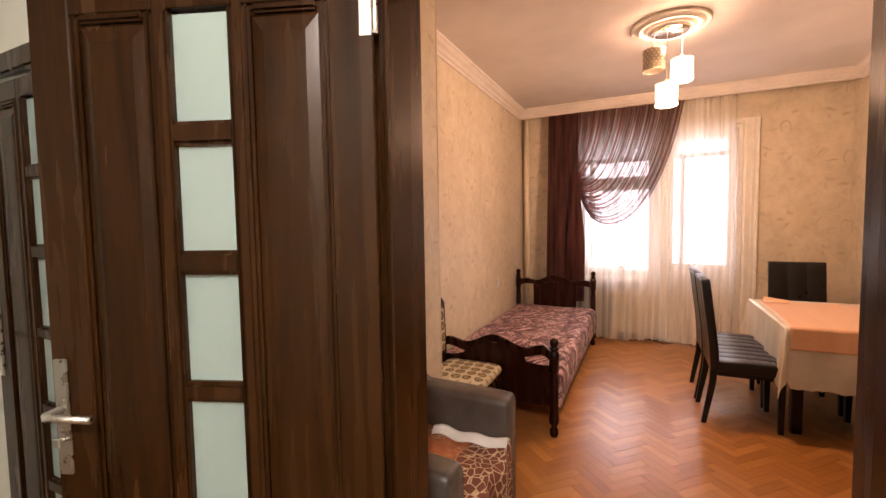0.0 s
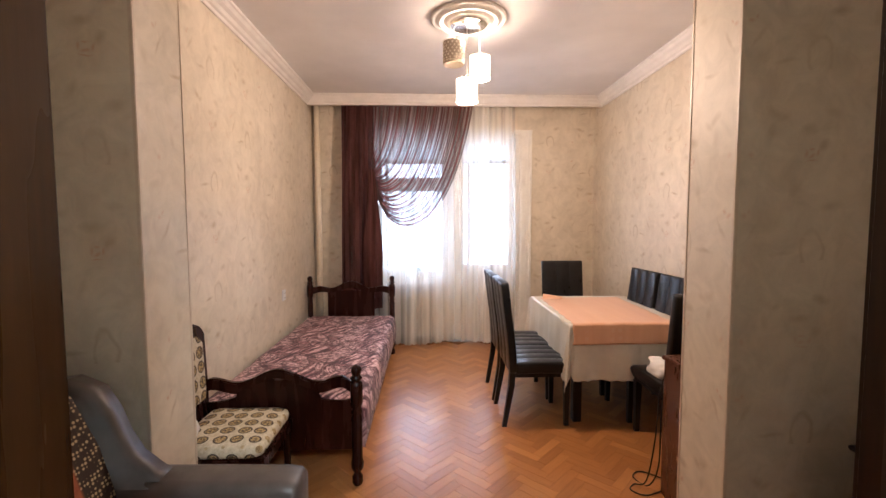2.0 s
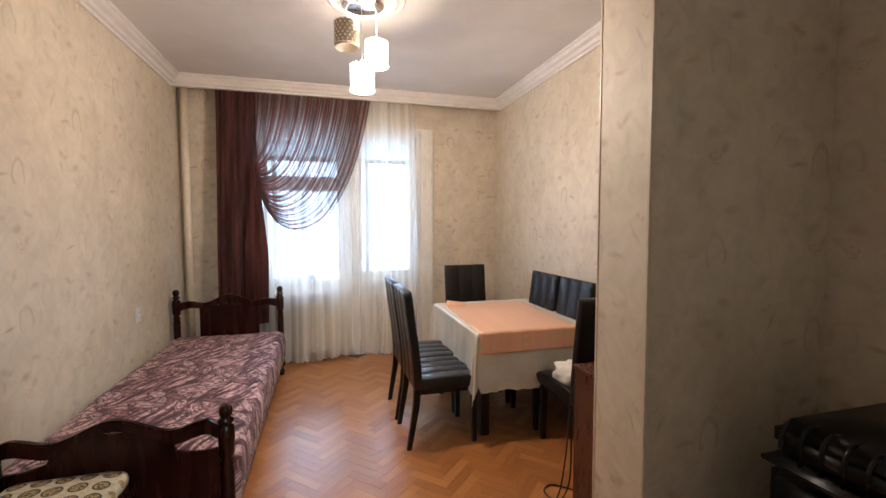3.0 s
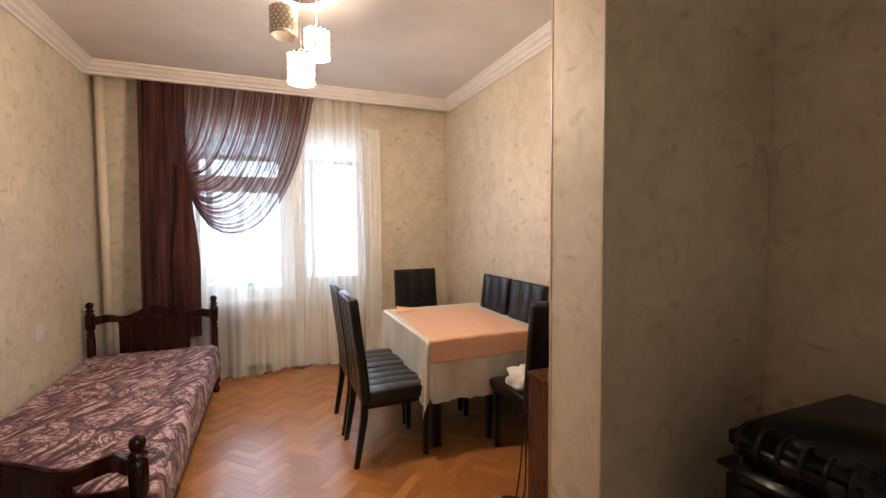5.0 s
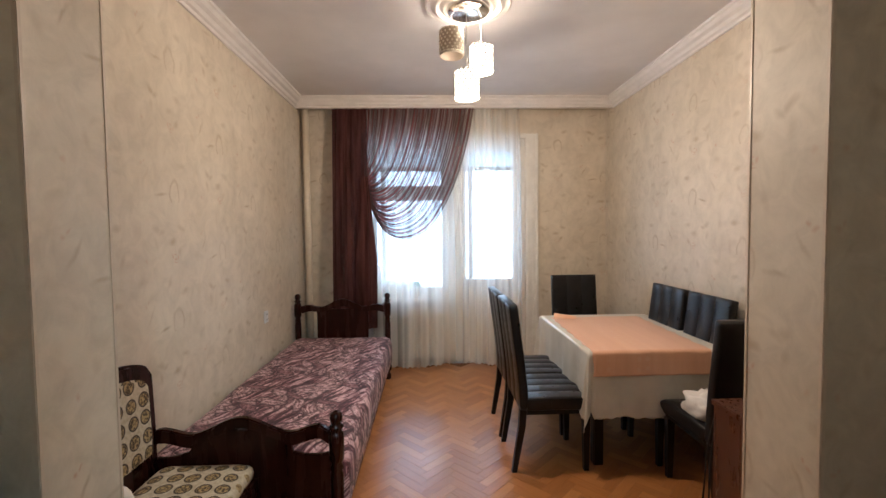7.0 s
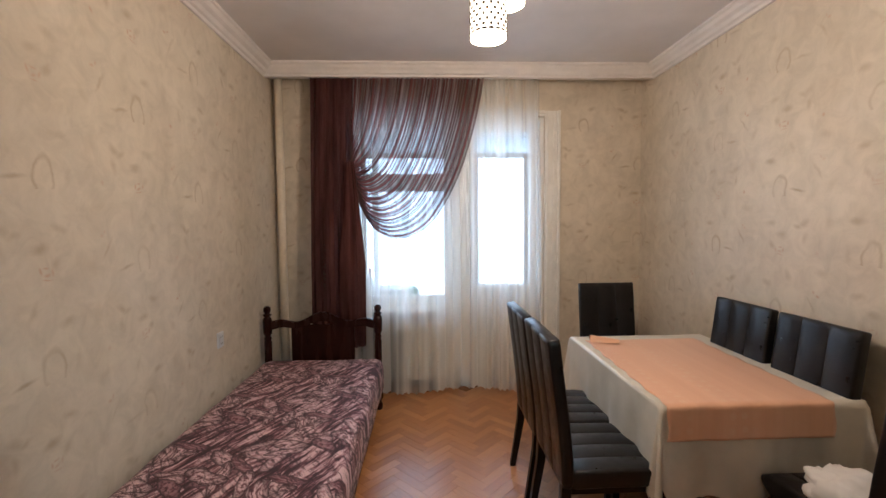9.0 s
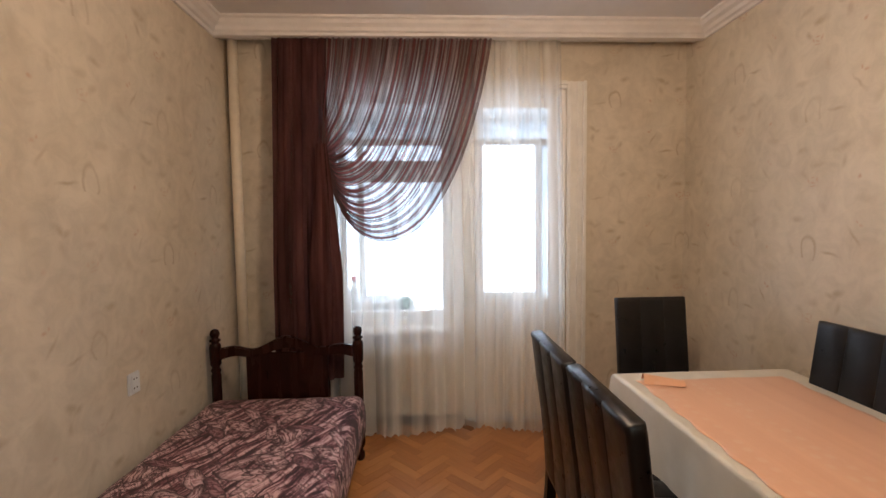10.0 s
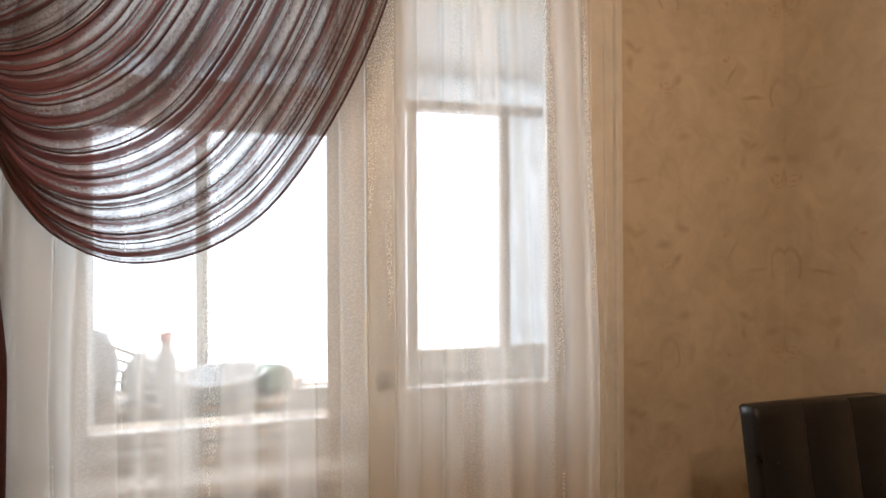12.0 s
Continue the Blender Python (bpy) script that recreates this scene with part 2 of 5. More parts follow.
# ---- building helpers ----
def box_bm(x0, y0, z0, x1, y1, z1, bevel=0.0, seg=2, bm=None):
    own = bmesh.new()
    bmesh.ops.create_cube(own, size=1.0, matrix=Matrix.Translation(((x0 + x1) / 2, (y0 + y1) / 2, (z0 + z1) / 2)) @ Matrix.Diagonal((abs(x1 - x0), abs(y1 - y0), abs(z1 - z0), 1)))
    if bevel:
        bmesh.ops.bevel(own, geom=own.edges[:], offset=bevel, segments=seg, affect="EDGES", clamp_overlap=True)
    if bm is None:
        return own
    tmp = bpy.data.meshes.new("t")
    own.to_mesh(tmp)
    bm.from_mesh(tmp)
    bpy.data.meshes.remove(tmp)
    own.free()
    return bm


def mesh_of(name, bm, mat, smooth=False):
    me = bpy.data.meshes.new(name)
    bmesh.ops.recalc_face_normals(bm, faces=bm.faces[:])
    bm.to_mesh(me)
    bm.free()
    for m in mat if isinstance(mat, (list, tuple)) else [mat]:
        me.materials.append(m)
    if smooth:
        for p in me.polygons:
            p.use_smooth = True
    return me


def thing(name, at, label, category, turn=0.0, group=""):
    """An Empty at a thing's base."""
    ob = new(name)
    ob.empty_display_size = 0.1
    ob.matrix_world = pose(*at, 0, 0, turn)
    return tagged(ob, label, category, group)


def part(name, bm, mat, parent, label="", smooth=False, at=None):
    ob = new(name, mesh_of(name, bm, mat, smooth))
    ob.parent = parent
    if at is not None:
        ob.matrix_basis = at
    return tagged(ob, label)


def structure(name, bm, mat, label, category, smooth=False):
    return tagged(new(name, mesh_of(name, bm, mat, smooth)), label, category, "", "structure")


def profile_bm(points, length, bm=None):
    """A closed outline in (y, z) drawn out along x from 0 to length."""
    own = bm or bmesh.new()
    a = [own.verts.new((0, y, z)) for y, z in points]
    b = [own.verts.new((length, y, z)) for y, z in points]
    n = len(points)
    for i in range(n):
        own.faces.new((a[i], a[(i + 1) % n], b[(i + 1) % n], b[i]))
    own.faces.new(a)
    own.faces.new(b[::-1])
    return own


def lathe_bm(outline, seg=20, bm=None):
    """Outline of (radius, z) turned round z."""
    own = bm or bmesh.new()
    rings = []
    for r, z in outline:
        if r < 1e-5:
            rings.append([own.verts.new((0, 0, z))])
        else:
            rings.append([own.verts.new((r * math.cos(2 * math.pi * i / seg), r * math.sin(2 * math.pi * i / seg), z)) for i in range(seg)])
    for p, q in zip(rings, rings[1:]):
        for i in range(seg):
            j = (i + 1) % seg
            if len(p) == 1 and len(q) == 1:
                continue
            if len(p) == 1:
                own.faces.new((p[0], q[j], q[i]))
            elif len(q) == 1:
                own.faces.new((p[i], p[j], q[0]))
            else:
                own.faces.new((p[i], p[j], q[j], q[i]))
    return own


def tube_bm(points, radius, seg=8, bm=None):
    """A round bar along a line of points; radius is one value or one for each point."""
    radii = radius if isinstance(radius, (list, tuple)) else [radius] * len(points)
    own = bm or bmesh.new()
    pts = [Vector(p) for p in points]
    rings = []
    for i, p in enumerate(pts):
        d = (pts[min(i + 1, len(pts) - 1)] - pts[max(i - 1, 0)]).normalized()
        side = d.cross(Vector((0, 0, 1)))
        if side.length < 1e-3:
            side = d.cross(Vector((0, 1, 0)))
        side.normalize()
        up = side.cross(d)
        rings.append([own.verts.new(p + (side * math.cos(2 * math.pi * k / seg) + up * math.sin(2 * math.pi * k / seg)) * radii[i]) for k in range(seg)])
    for a, b in zip(rings, rings[1:]):
        for k in range(seg):
            own.faces.new((a[k], a[(k + 1) % seg], b[(k + 1) % seg], b[k]))
    own.faces.new(rings[0])
    own.faces.new(rings[-1][::-1])
    return own


def grid_bm(nu, nv, fn, thick=0.0):
    """A sheet from fn(u, v) with u, v in 0..1; with a thickness along its normals."""
    own = bmesh.new()
    vs = [[own.verts.new(fn(i / nu, j / nv)) for j in range(nv + 1)] for i in range(nu + 1)]
    for i in range(nu):
        for j in range(nv):
            own.faces.new((vs[i][j], vs[i + 1][j], vs[i + 1][j + 1], vs[i][j + 1]))
    if thick:
        bmesh.ops.recalc_face_normals(own, faces=own.faces[:])
        bmesh.ops.solidify(own, geom=own.faces[:], thickness=thick)
    return own


def outline_bm(points, thick, bevel=0.0):
    """A flat closed outline in (x, z), thick along y and centred on it."""
    own = bmesh.new()
    a = [own.verts.new((x, -thick / 2, z)) for x, z in points]
    own.faces.new(a)
    r = bmesh.ops.extrude_face_region(own, geom=own.faces[:])
    bmesh.ops.translate(own, verts=[v for v in r["geom"] if isinstance(v, bmesh.types.BMVert)], vec=(0, thick, 0))
    if bevel:
        rim = [e for e in own.edges if abs(e.verts[0].co.y - e.verts[1].co.y) < 1e-6]
        bmesh.ops.bevel(own, geom=rim, offset=bevel, segments=2, affect="EDGES", clamp_overlap=True)
    return own


def pane_material(name, rough=0.0, tint=(1, 1, 1)):
    m, nt, b = material(name, rough, 0.0, tint)
    b.inputs["Transmission Weight"].default_value = 1.0
    b.inputs["IOR"].default_value = 1.45
    return m


M_GLASS = pane_material("clear_glass")

# ---- the large structure ----
H = ZC + 0.25
structure("floor", box_bm(XL - 0.2, YD0, -0.20, XR + 0.2, YW, -0.006), M_SUB, "oak herringbone parquet floor, worn and glossy", "floor")
structure("floor_hall", box_bm(-1.6, -1.6, -0.20, XR + 0.2, YD0, -0.002), M_SUB, "plain brown hall floor", "floor")
structure("ceiling_hall", box_bm(-1.6, -1.6, ZC, XR + 0.2, YD0, ZC + 0.2), M_CEIL, "off-white painted hall ceiling", "ceiling")
structure("ceiling", box_bm(XL - 0.2, YD0, ZC, XR + 0.2, YW2, ZC + 0.2), M_CEIL, "off-white painted ceiling", "ceiling")
structure("wall_left", box_bm(XL - 0.2, YD1, -0.006, XL, YW, ZC), M_PAPER, "beige leaf-patterned wallpapered side wall", "wall")
structure("wall_right", box_bm(XR, YD1, -0.006, XR + 0.2, YW, ZC), M_PAPER, "beige leaf-patterned wallpapered side wall", "wall")
structure("wall_stub_left", box_bm(XL, YP0, -0.006, 0.30, YP1, ZC, 0.004), M_PAPER, "wallpapered wall stub beside the wide opening", "wall")
structure("wall_stub_right", box_bm(2.50, YP0, -0.006, XR, YP1, ZC, 0.004), M_PAPER, "wallpapered wall stub beside the wide opening", "wall")

# pale beads on the corners of the opening
M_BEAD = plaster("corner_bead", (0.62, 0.52, 0.40), 20, 0.4)
for x, y in ((0.30, YP0), (0.30, YP1), (2.50, YP0), (2.50, YP1)):
    structure("trim_corner_bead", box_bm(x - 0.003 if x > 1 else x - 0.012, y - 0.003 if y == YP0 else y - 0.012, -0.004, x + 0.012 if x > 1 else x + 0.003, y + 0.012 if y == YP0 else y + 0.003, ZC, 0.0025), M_BEAD, "thin pale bead on the wall corner", "trim")

WX0, WX1, WZ0, WZ1 = 0.62, 1.645, 0.80, 2.56      # window opening
DX0, DX1, DZ1 = 1.645, 2.47, 2.56                 # balcony door opening


def window_wall():
    bm = bmesh.new()
    for b in ((XL - 0.2, YW, -0.2, WX0, YW2, ZC), (WX0, YW, -0.2, WX1, YW2, WZ0), (WX0, YW, WZ1, DX1, YW2, ZC), (DX1, YW, -0.2, XR + 0.2, YW2, ZC)):
        box_bm(*b, bm=bm)
    structure("wall_window", bm, M_PAPER, "wallpapered window wall with balcony door opening", "wall")


window_wall()


def door_wall():
    bm = bmesh.new()
    for b in ((-1.6, YD0, -0.006, 0.85, YD1, ZC), (0.85, YD0, 2.12, 1.935, YD1, ZC), (1.935, YD0, -0.006, XR + 0.2, YD1, ZC)):
        box_bm(*b, bm=bm)
    structure("wall_door", bm, M_HALL, "pale painted wall round the entrance door", "wall")


door_wall()
structure("wall_hall_left", box_bm(-1.6, -1.6, -0.006, -1.45, YD0, ZC), M_HALL, "pale green-white painted hall wall", "wall")
structure("wall_hall_back", box_bm(-1.45, -1.6, -0.006, XR + 0.2, -1.45, ZC), M_HALL, "pale green-white painted hall wall", "wall")
structure("wall_hall_right", box_bm(XR, -1.45, -0.006, XR + 0.2, YD0, ZC), M_HALL, "pale green-white painted hall wall", "wall")

# cornice: stepped plaster profile along the walls, and the curtain box at the window
COR = [(0, 0), (0, 0.105), (-0.105, 0.105), (-0.105, 0.088), (-0.092, 0.082), (-0.078, 0.060), (-0.052, 0.046), (-0.040, 0.026), (-0.022, 0.018), (-0.016, 0)]


def cornice(name, x, y, turn, length):
    ob = structure(name, profile_bm([(p, q) for p, q in COR], length), M_CORNICE, "white moulded plaster cornice under the ceiling", "cornice")
    ob.matrix_world = pose(x, y, ZCOR, 0, 0, turn)


cornice("trim_cornice_left", XL, YP1, 90, YBOX - YP1)
cornice("trim_cornice_right", XR, YBOX, -90, YBOX - YP1)
bmc = profile_bm([(0.0, 0.0), (0.0, 0.105), (-0.10, 0.105), (-0.10, 0.090), (-0.082, 0.082), (-0.072, 0.062), (-0.05, 0.046), (-0.04, 0.026), (-0.022, 0.018), (-0.02, 0.0)], XR - XL)
box_bm(0, 0.0, 0.0, XR - XL, 0.03, 0.105, bm=bmc)
ob = structure("trim_curtain_box", bmc, M_CORNICE, "white moulded curtain box board under the ceiling", "cornice")
ob.matrix_world = pose(XL, YBOX + 0.02, ZCOR, 0, 0, 0)
def loft_bm(rings, bm=None, closed=True):
    """Skin over rings of equally many points, with both ends capped."""
    own = bm or bmesh.new()
    vs = [[own.verts.new(p) for p in r] for r in rings]
    n = len(rings[0])
    for a, b in zip(vs, vs[1:]):
        for i in range(n):
            own.faces.new((a[i], a[(i + 1) % n], b[(i + 1) % n], b[i]))
    if closed:
        own.faces.new(vs[0])
        own.faces.new(vs[-1][::-1])
    return own


def rounded(w, h, r, n=3):
    """Outline of a rectangle w by h with rounded corners."""
    pts = []
    for cx, cy, a0 in ((w / 2 - r, h / 2 - r, 0), (-w / 2 + r, h / 2 - r, 90), (-w / 2 + r, -h / 2 + r, 180), (w / 2 - r, -h / 2 + r, 270)):
        for i in range(n + 1):
            a = radians(a0 + 90 * i / n)
            pts.append((cx + r * math.cos(a), cy + r * math.sin(a)))
    return pts


def with_uv(bm, fn):
    layer = bm.loops.layers.uv.new("UVMap")
    for f in bm.faces:
        for l in f.loops:
            l[layer].uv = fn(l.vert.co)
    return bm


# ---- entrance door and its neighbour in the hall ----
M_FROST, _nt, _b = material("frosted_door_glass", 0.35, 0.0, (0.44, 0.61, 0.59))
_b.inputs["Transmission Weight"].default_value = 0.35
bump(_nt, _b, noise_tex(_nt, coords(_nt), 180, 3), 0.3, 0.002)
PANES = [(1.998, 1.748), (1.690, 1.437), (1.377, 1.111), (1.059, 0.800), (0.742, 0.485), (0.427, 0.205)]


def door_leaf(parent, at, width=0.86):
    bm = bmesh.new()
    for x0, x1 in ((0, 0.105), (0.312, 0.337), (0.500, 0.535), (0.752, width)):
        box_bm(x0, -0.02, 0.012, x1, 0.02, 2.085, 0.003, 1, bm)
    for x0, x1 in ((0.105, 0.312), (0.337, 0.500), (0.535, 0.752)):
        box_bm(x0, -0.02, 2.010, x1, 0.02, 2.085, 0.002, 1, bm)
        box_bm(x0, -0.02, 0.012, x1, 0.02, 0.19, 0.002, 1, bm)
    leaf = part("leaf", bm, M_DOORWOOD, parent, at=at)
    for x0, x1 in ((0.105, 0.312), (0.535, 0.752)):
        pb = bmesh.new()
        box_bm(x0 - 0.002, -0.008, 0.188, x1 + 0.002, 0.008, 2.012, bm=pb)
        w, cx = x1 - x0, (x0 + x1) / 2
        for s in (-1, 1):
            rings = []
            for inset, out in ((0.024, 0.0085), (0.030, 0.012), (0.066, 0.019), (0.085, 0.0195)):
                rings.append([(x0 + inset * 0.8, s * out, 0.19 + inset), (x1 - inset * 0.8, s * out, 0.19 + inset), (x1 - inset * 0.8, s * out, 2.01 - inset), (x0 + inset * 0.8, s * out, 2.01 - inset)])
            loft_bm(rings, pb)
            # moulding round the field
            for a, b in ((x0, x0 + 0.022), (x1 - 0.022, x1)):
                box_bm(a, s * 0.006, 0.19, b, s * 0.025, 2.01, 0.008, 2, pb)
            for a, b in ((0.19, 0.212), (1.988, 2.01)):
                box_bm(x0 + 0.022, s * 0.006, a, x1 - 0.022, s * 0.023, b, 0.007, 2, pb)
        part("panel", pb, M_DOORWOOD, leaf)
    bars = [(b, t) for (_, b), (t, _) in zip(PANES, PANES[1:])]
    for t, b in bars:
        part("glazing_bar", box_bm(0.335, -0.024, b, 0.502, 0.024, t, 0.010, 2), M_DOORWOOD, leaf)
    for x in (0.332, 0.493):
        part("glazing_bead", box_bm(x, -0.026, 0.19, x + 0.014, 0.026, 2.01, 0.006, 2), M_DOORWOOD, leaf)
    for t, b in PANES:
        part("pane", box_bm(0.340, -0.004, b - 0.004, 0.498, 0.004, t + 0.004), M_FROST, leaf, "frosted pale glass pane")
    hb = box_bm(0.812, 0.020, 0.862, 0.850, 0.028, 1.165, 0.003, 2)
    part("handle_plate", hb, M_STEEL, leaf, "satin steel handle plate")
    lb = tube_bm([(0.831, 0.024, 1.035), (0.831, 0.070, 1.035), (0.82, 0.078, 1.035), (0.705, 0.074, 1.032)], 0.010, 10)
    part("lever", lb, M_STEEL, leaf, "satin steel lever handle", True)
    kb = tube_bm([(0.831, 0.026, 0.955), (0.831, 0.045, 0.955)], 0.007, 8)
    box_bm(0.822, 0.044, 0.944, 0.840, 0.049, 0.966, 0.002, 1, kb)
    part("lock_knob", kb, M_STEEL, leaf, "small steel lock knob")
    for z in (0.25, 1.92):
        hb = tube_bm([(-0.006, 0.026, z), (-0.006, 0.026, z + 0.10)], 0.008, 8)
        box_bm(-0.004, 0.0195, z, 0.03, 0.0225, z + 0.10, bm=hb)
        part("hinge", hb, M_STEEL, leaf, "steel butt hinge")
    return leaf


def door_frame(parent, x0, x1, y0, y1, ztop):
    """Lining with architraves on both sides of the wall; x0, x1 is the clear opening."""
    for x, s in ((x0, -1), (x1, 1)):
        bm = box_bm(min(x, x + s * 0.045), y0, -0.004, max(x, x + s * 0.045), y1, ztop + 0.045, 0.004, 1)
        for y, d in ((y0, -1), (y1, 1)):
            for wa, wb, th in ((0.0, 0.085, 0.014), (0.012, 0.030, 0.022), (0.060, 0.085, 0.024)):
                xa, xb = x + s * (0.010 + wa), x + s * (0.010 + wb)
                box_bm(min(xa, xb), min(y, y + d * th), -0.004, max(xa, xb), max(y, y + d * th), ztop + 0.09, 0.004, 2, bm)
        part("jamb", bm, M_DOORWOOD, parent)
    bm = box_bm(x0, y0, ztop, x1, y1, ztop + 0.045, 0.003, 1)
    for y, d in ((y0, -1), (y1, 1)):
        box_bm(x0 - 0.012, min(y, y + d * 0.016), ztop + 0.012, x1 + 0.012, max(y, y + d * 0.016), ztop + 0.09, 0.004, 2, bm)
    part("frame_head", bm, M_DOORWOOD, parent)


door1 = tagged(new("door_1"), "open dark varnished wooden door with frosted glass panes", "door", "", "structure")
door_frame(door1, 0.938, 1.848, YD0, YD1, 2.10)
door_leaf(door1, pose(0.920, 1.096, 0.0, 0, 0, -160))
door2 = tagged(new("door_2"), "closed dark varnished door with glass panes in hall", "door", "", "structure")
for x in (-1.145, -0.205):
    part("jamb", box_bm(x, YD0 - 0.03, -0.004, x + 0.07, YD0 - 0.002, 2.19, 0.006), M_DOORWOOD, door2)
part("frame_head", box_bm(-1.165, YD0 - 0.04, 2.13, -0.115, YD0 - 0.002, 2.215, 0.008), M_DOORWOOD, door2)
door_leaf(door2, pose(-0.205, YD0 - 0.034, 0.0, 0, 0, -180))

# assumed lamp behind the entrance, added out of view to light hall and alcove
hl = thing("hall_lamp", (1.85, -0.62, ZC), "added round opal ceiling lamp, unseen in the hall", "lamp")
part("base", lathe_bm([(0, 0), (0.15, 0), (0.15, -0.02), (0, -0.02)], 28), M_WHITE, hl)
M_HALLGLASS, _nt, _b = material("added_hall_lamp_glass", 0.4, 0.0, (0.9, 0.9, 0.86))
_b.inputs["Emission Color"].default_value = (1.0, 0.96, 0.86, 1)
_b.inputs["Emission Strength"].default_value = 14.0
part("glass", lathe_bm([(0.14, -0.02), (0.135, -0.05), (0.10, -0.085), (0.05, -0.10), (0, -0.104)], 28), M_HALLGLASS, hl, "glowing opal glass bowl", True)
hlight = new("hall_fill_light", bpy.data.lights.new("hall_fill_light", "POINT"))
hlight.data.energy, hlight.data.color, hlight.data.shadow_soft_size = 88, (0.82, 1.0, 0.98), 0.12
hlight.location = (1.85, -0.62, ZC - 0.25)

# ---- window, balcony door, balcony ----
def casement(parent, name, x0, x1, z0, z1, bar=0.065, y=6.13, pane_z=None, depth=0.05):
    bm = bmesh.new()
    for b in ((x0, z0, x0 + bar, z1), (x1 - bar, z0, x1, z1), (x0 + bar, z0, x1 - bar, z0 + bar), (x0 + bar, z1 - bar, x1 - bar, z1)):
        box_bm(b[0], y - depth / 2, b[1], b[2], y + depth / 2, b[3], 0.006, 2, bm)
    frame_ob = part(name, bm, M_WHITE, parent)
    p = part("pane", box_bm(x0 + bar - 0.005, y - 0.003, z0 + bar - 0.005, x1 - bar + 0.005, y + 0.003, z1 - bar + 0.005), M_GLASS, frame_ob, "clear window glass")
    p.visible_shadow = False
    return frame_ob


win = tagged(new("window_1"), "white painted wooden window behind sheer curtain", "window", "", "structure")
bm = bmesh.new()
for b in ((WX0, WZ0, WX0 + 0.10, WZ1), (1.565, WZ0, WX1, WZ1), (WX0 + 0.10, WZ0, 1.565, WZ0 + 0.03), (WX0 + 0.10, WZ1 - 0.05, 1.565, WZ1), (WX0 + 0.10, 1.92, 1.565, 1.99)):
    box_bm(b[0], 6.07, b[1], b[2], 6.22, b[3], 0.005, 1, bm)
part("window_frame", bm, M_WHITE, win)
casement(win, "casement", 0.73, 1.56, 0.832, 1.918, 0.045)
casement(win, "vent_light", 0.73, 1.56, 1.992, 2.508, 0.045)
part("window_sill", box_bm(0.56, 5.93, 0.735, 1.64, 6.07, 0.775, 0.010, 3), M_WHITE, win, "white painted window board")
for z in (0.80, 1.75):
    part("hinge", tube_bm([(1.570, 6.062, z), (1.570, 6.062, z + 0.07)], 0.008, 8), M_STEEL, win, "steel hinge")

bdoor = tagged(new("door_3"), "white painted glazed balcony door behind sheer curtain", "door", "", "structure")
bm = bmesh.new()
for b in ((DX1 - 0.05, 0.0, DX1, DZ1), (WX1, DZ1 - 0.05, DX1 - 0.05, DZ1)):
    box_bm(b[0], 6.07, b[1], b[2], 6.22, b[3], 0.004, 1, bm)
part("door_frame", bm, M_WHITE, bdoor)
bm = bmesh.new()
for b in ((1.650, 0.02, 1.790, 2.505), (2.335, 0.02, 2.415, 2.505), (1.790, 0.02, 2.335, 0.16), (1.790, 0.84, 2.335, 0.965), (1.790, 2.425, 2.335, 2.505)):
    box_bm(b[0], 6.08, b[1], b[2], 6.13, b[3], 0.005, 2, bm)
leafb = part("leaf", bm, M_WHITE, bdoor)
part("panel", box_bm(1.785, 6.092, 0.155, 2.34, 6.118, 0.845, 0.004), M_WHITE, leafb)
p = part("pane", box_bm(1.786, 6.102, 0.960, 2.339, 6.108, 2.43), M_GLASS, leafb, "clear door glass")
p.visible_shadow = False
hb = lathe_bm([(0.0, 0.0), (0.026, 0.0), (0.026, 0.006), (0.010, 0.010), (0.010, 0.032), (0.020, 0.040), (0.022, 0.052), (0.012, 0.060), (0.0, 0.061)], 16)
bmesh.ops.transform(hb, matrix=pose(1.705, 6.08, 1.015, 90), verts=hb.verts)
part("knob", hb, M_STEEL, leafb, "small metal door knob", True)
for z in (0.35, 2.05):
    part("hinge", tube_bm([(2.422, 6.07, z), (2.422, 6.07, z + 0.10)], 0.010, 8), M_WHITE, bdoor)

# white stepped architrave round window and door
bm = bmesh.new()
for xa, xb, th in ((2.47, 2.60, 0.018), (2.485, 2.51, 0.030), (2.545, 2.565, 0.030), (2.585, 2.612, 0.042)):
    box_bm(xa, YW - th, 0.0, xb, YW + 0.006, 2.612, 0.004, 2, bm)
structure("trim_architrave", bm, M_WHITE, "cream painted stepped architrave beside balcony door", "trim")
bm = bmesh.new()
for za, zb, th in ((2.56, 2.60, 0.018), (2.585, 2.612, 0.042)):
    box_bm(0.52, YW - th, za, 2.467, YW + 0.006, zb, 0.004, 2, bm)
structure("trim_architrave_head", bm, M_WHITE, "cream painted architrave over window and door", "trim")
structure("trim_reveal_left", box_bm(0.52, YW - 0.02, 0.775, 0.62, YW + 0.006, 2.56, 0.004), M_WHITE, "cream painted architrave beside the window", "trim")

# narrow dark strip added along the wall foot, behind the curtain hem
for x0, x1 in ((XL, 1.645), (2.615, XR)):
    structure("baseboard", box_bm(x0, YW - 0.018, 0.0, x1, YW, 0.065, 0.004), M_LEGWOOD, "narrow dark strip along the foot of the window wall", "baseboard")

# stone-patterned panel on the wall under the window
M_STONEP = wallpaper("grey_stone_wallpaper", (0.27, 0.25, 0.22), (0.12, 0.11, 0.095), (0.08, 0.07, 0.06))
structure("wall_panel", box_bm(0.66, YW - 0.012, 0.066, 1.12, YW + 0.004, 0.735), M_STONEP, "grey stone-patterned wall covering under the window", "wall")

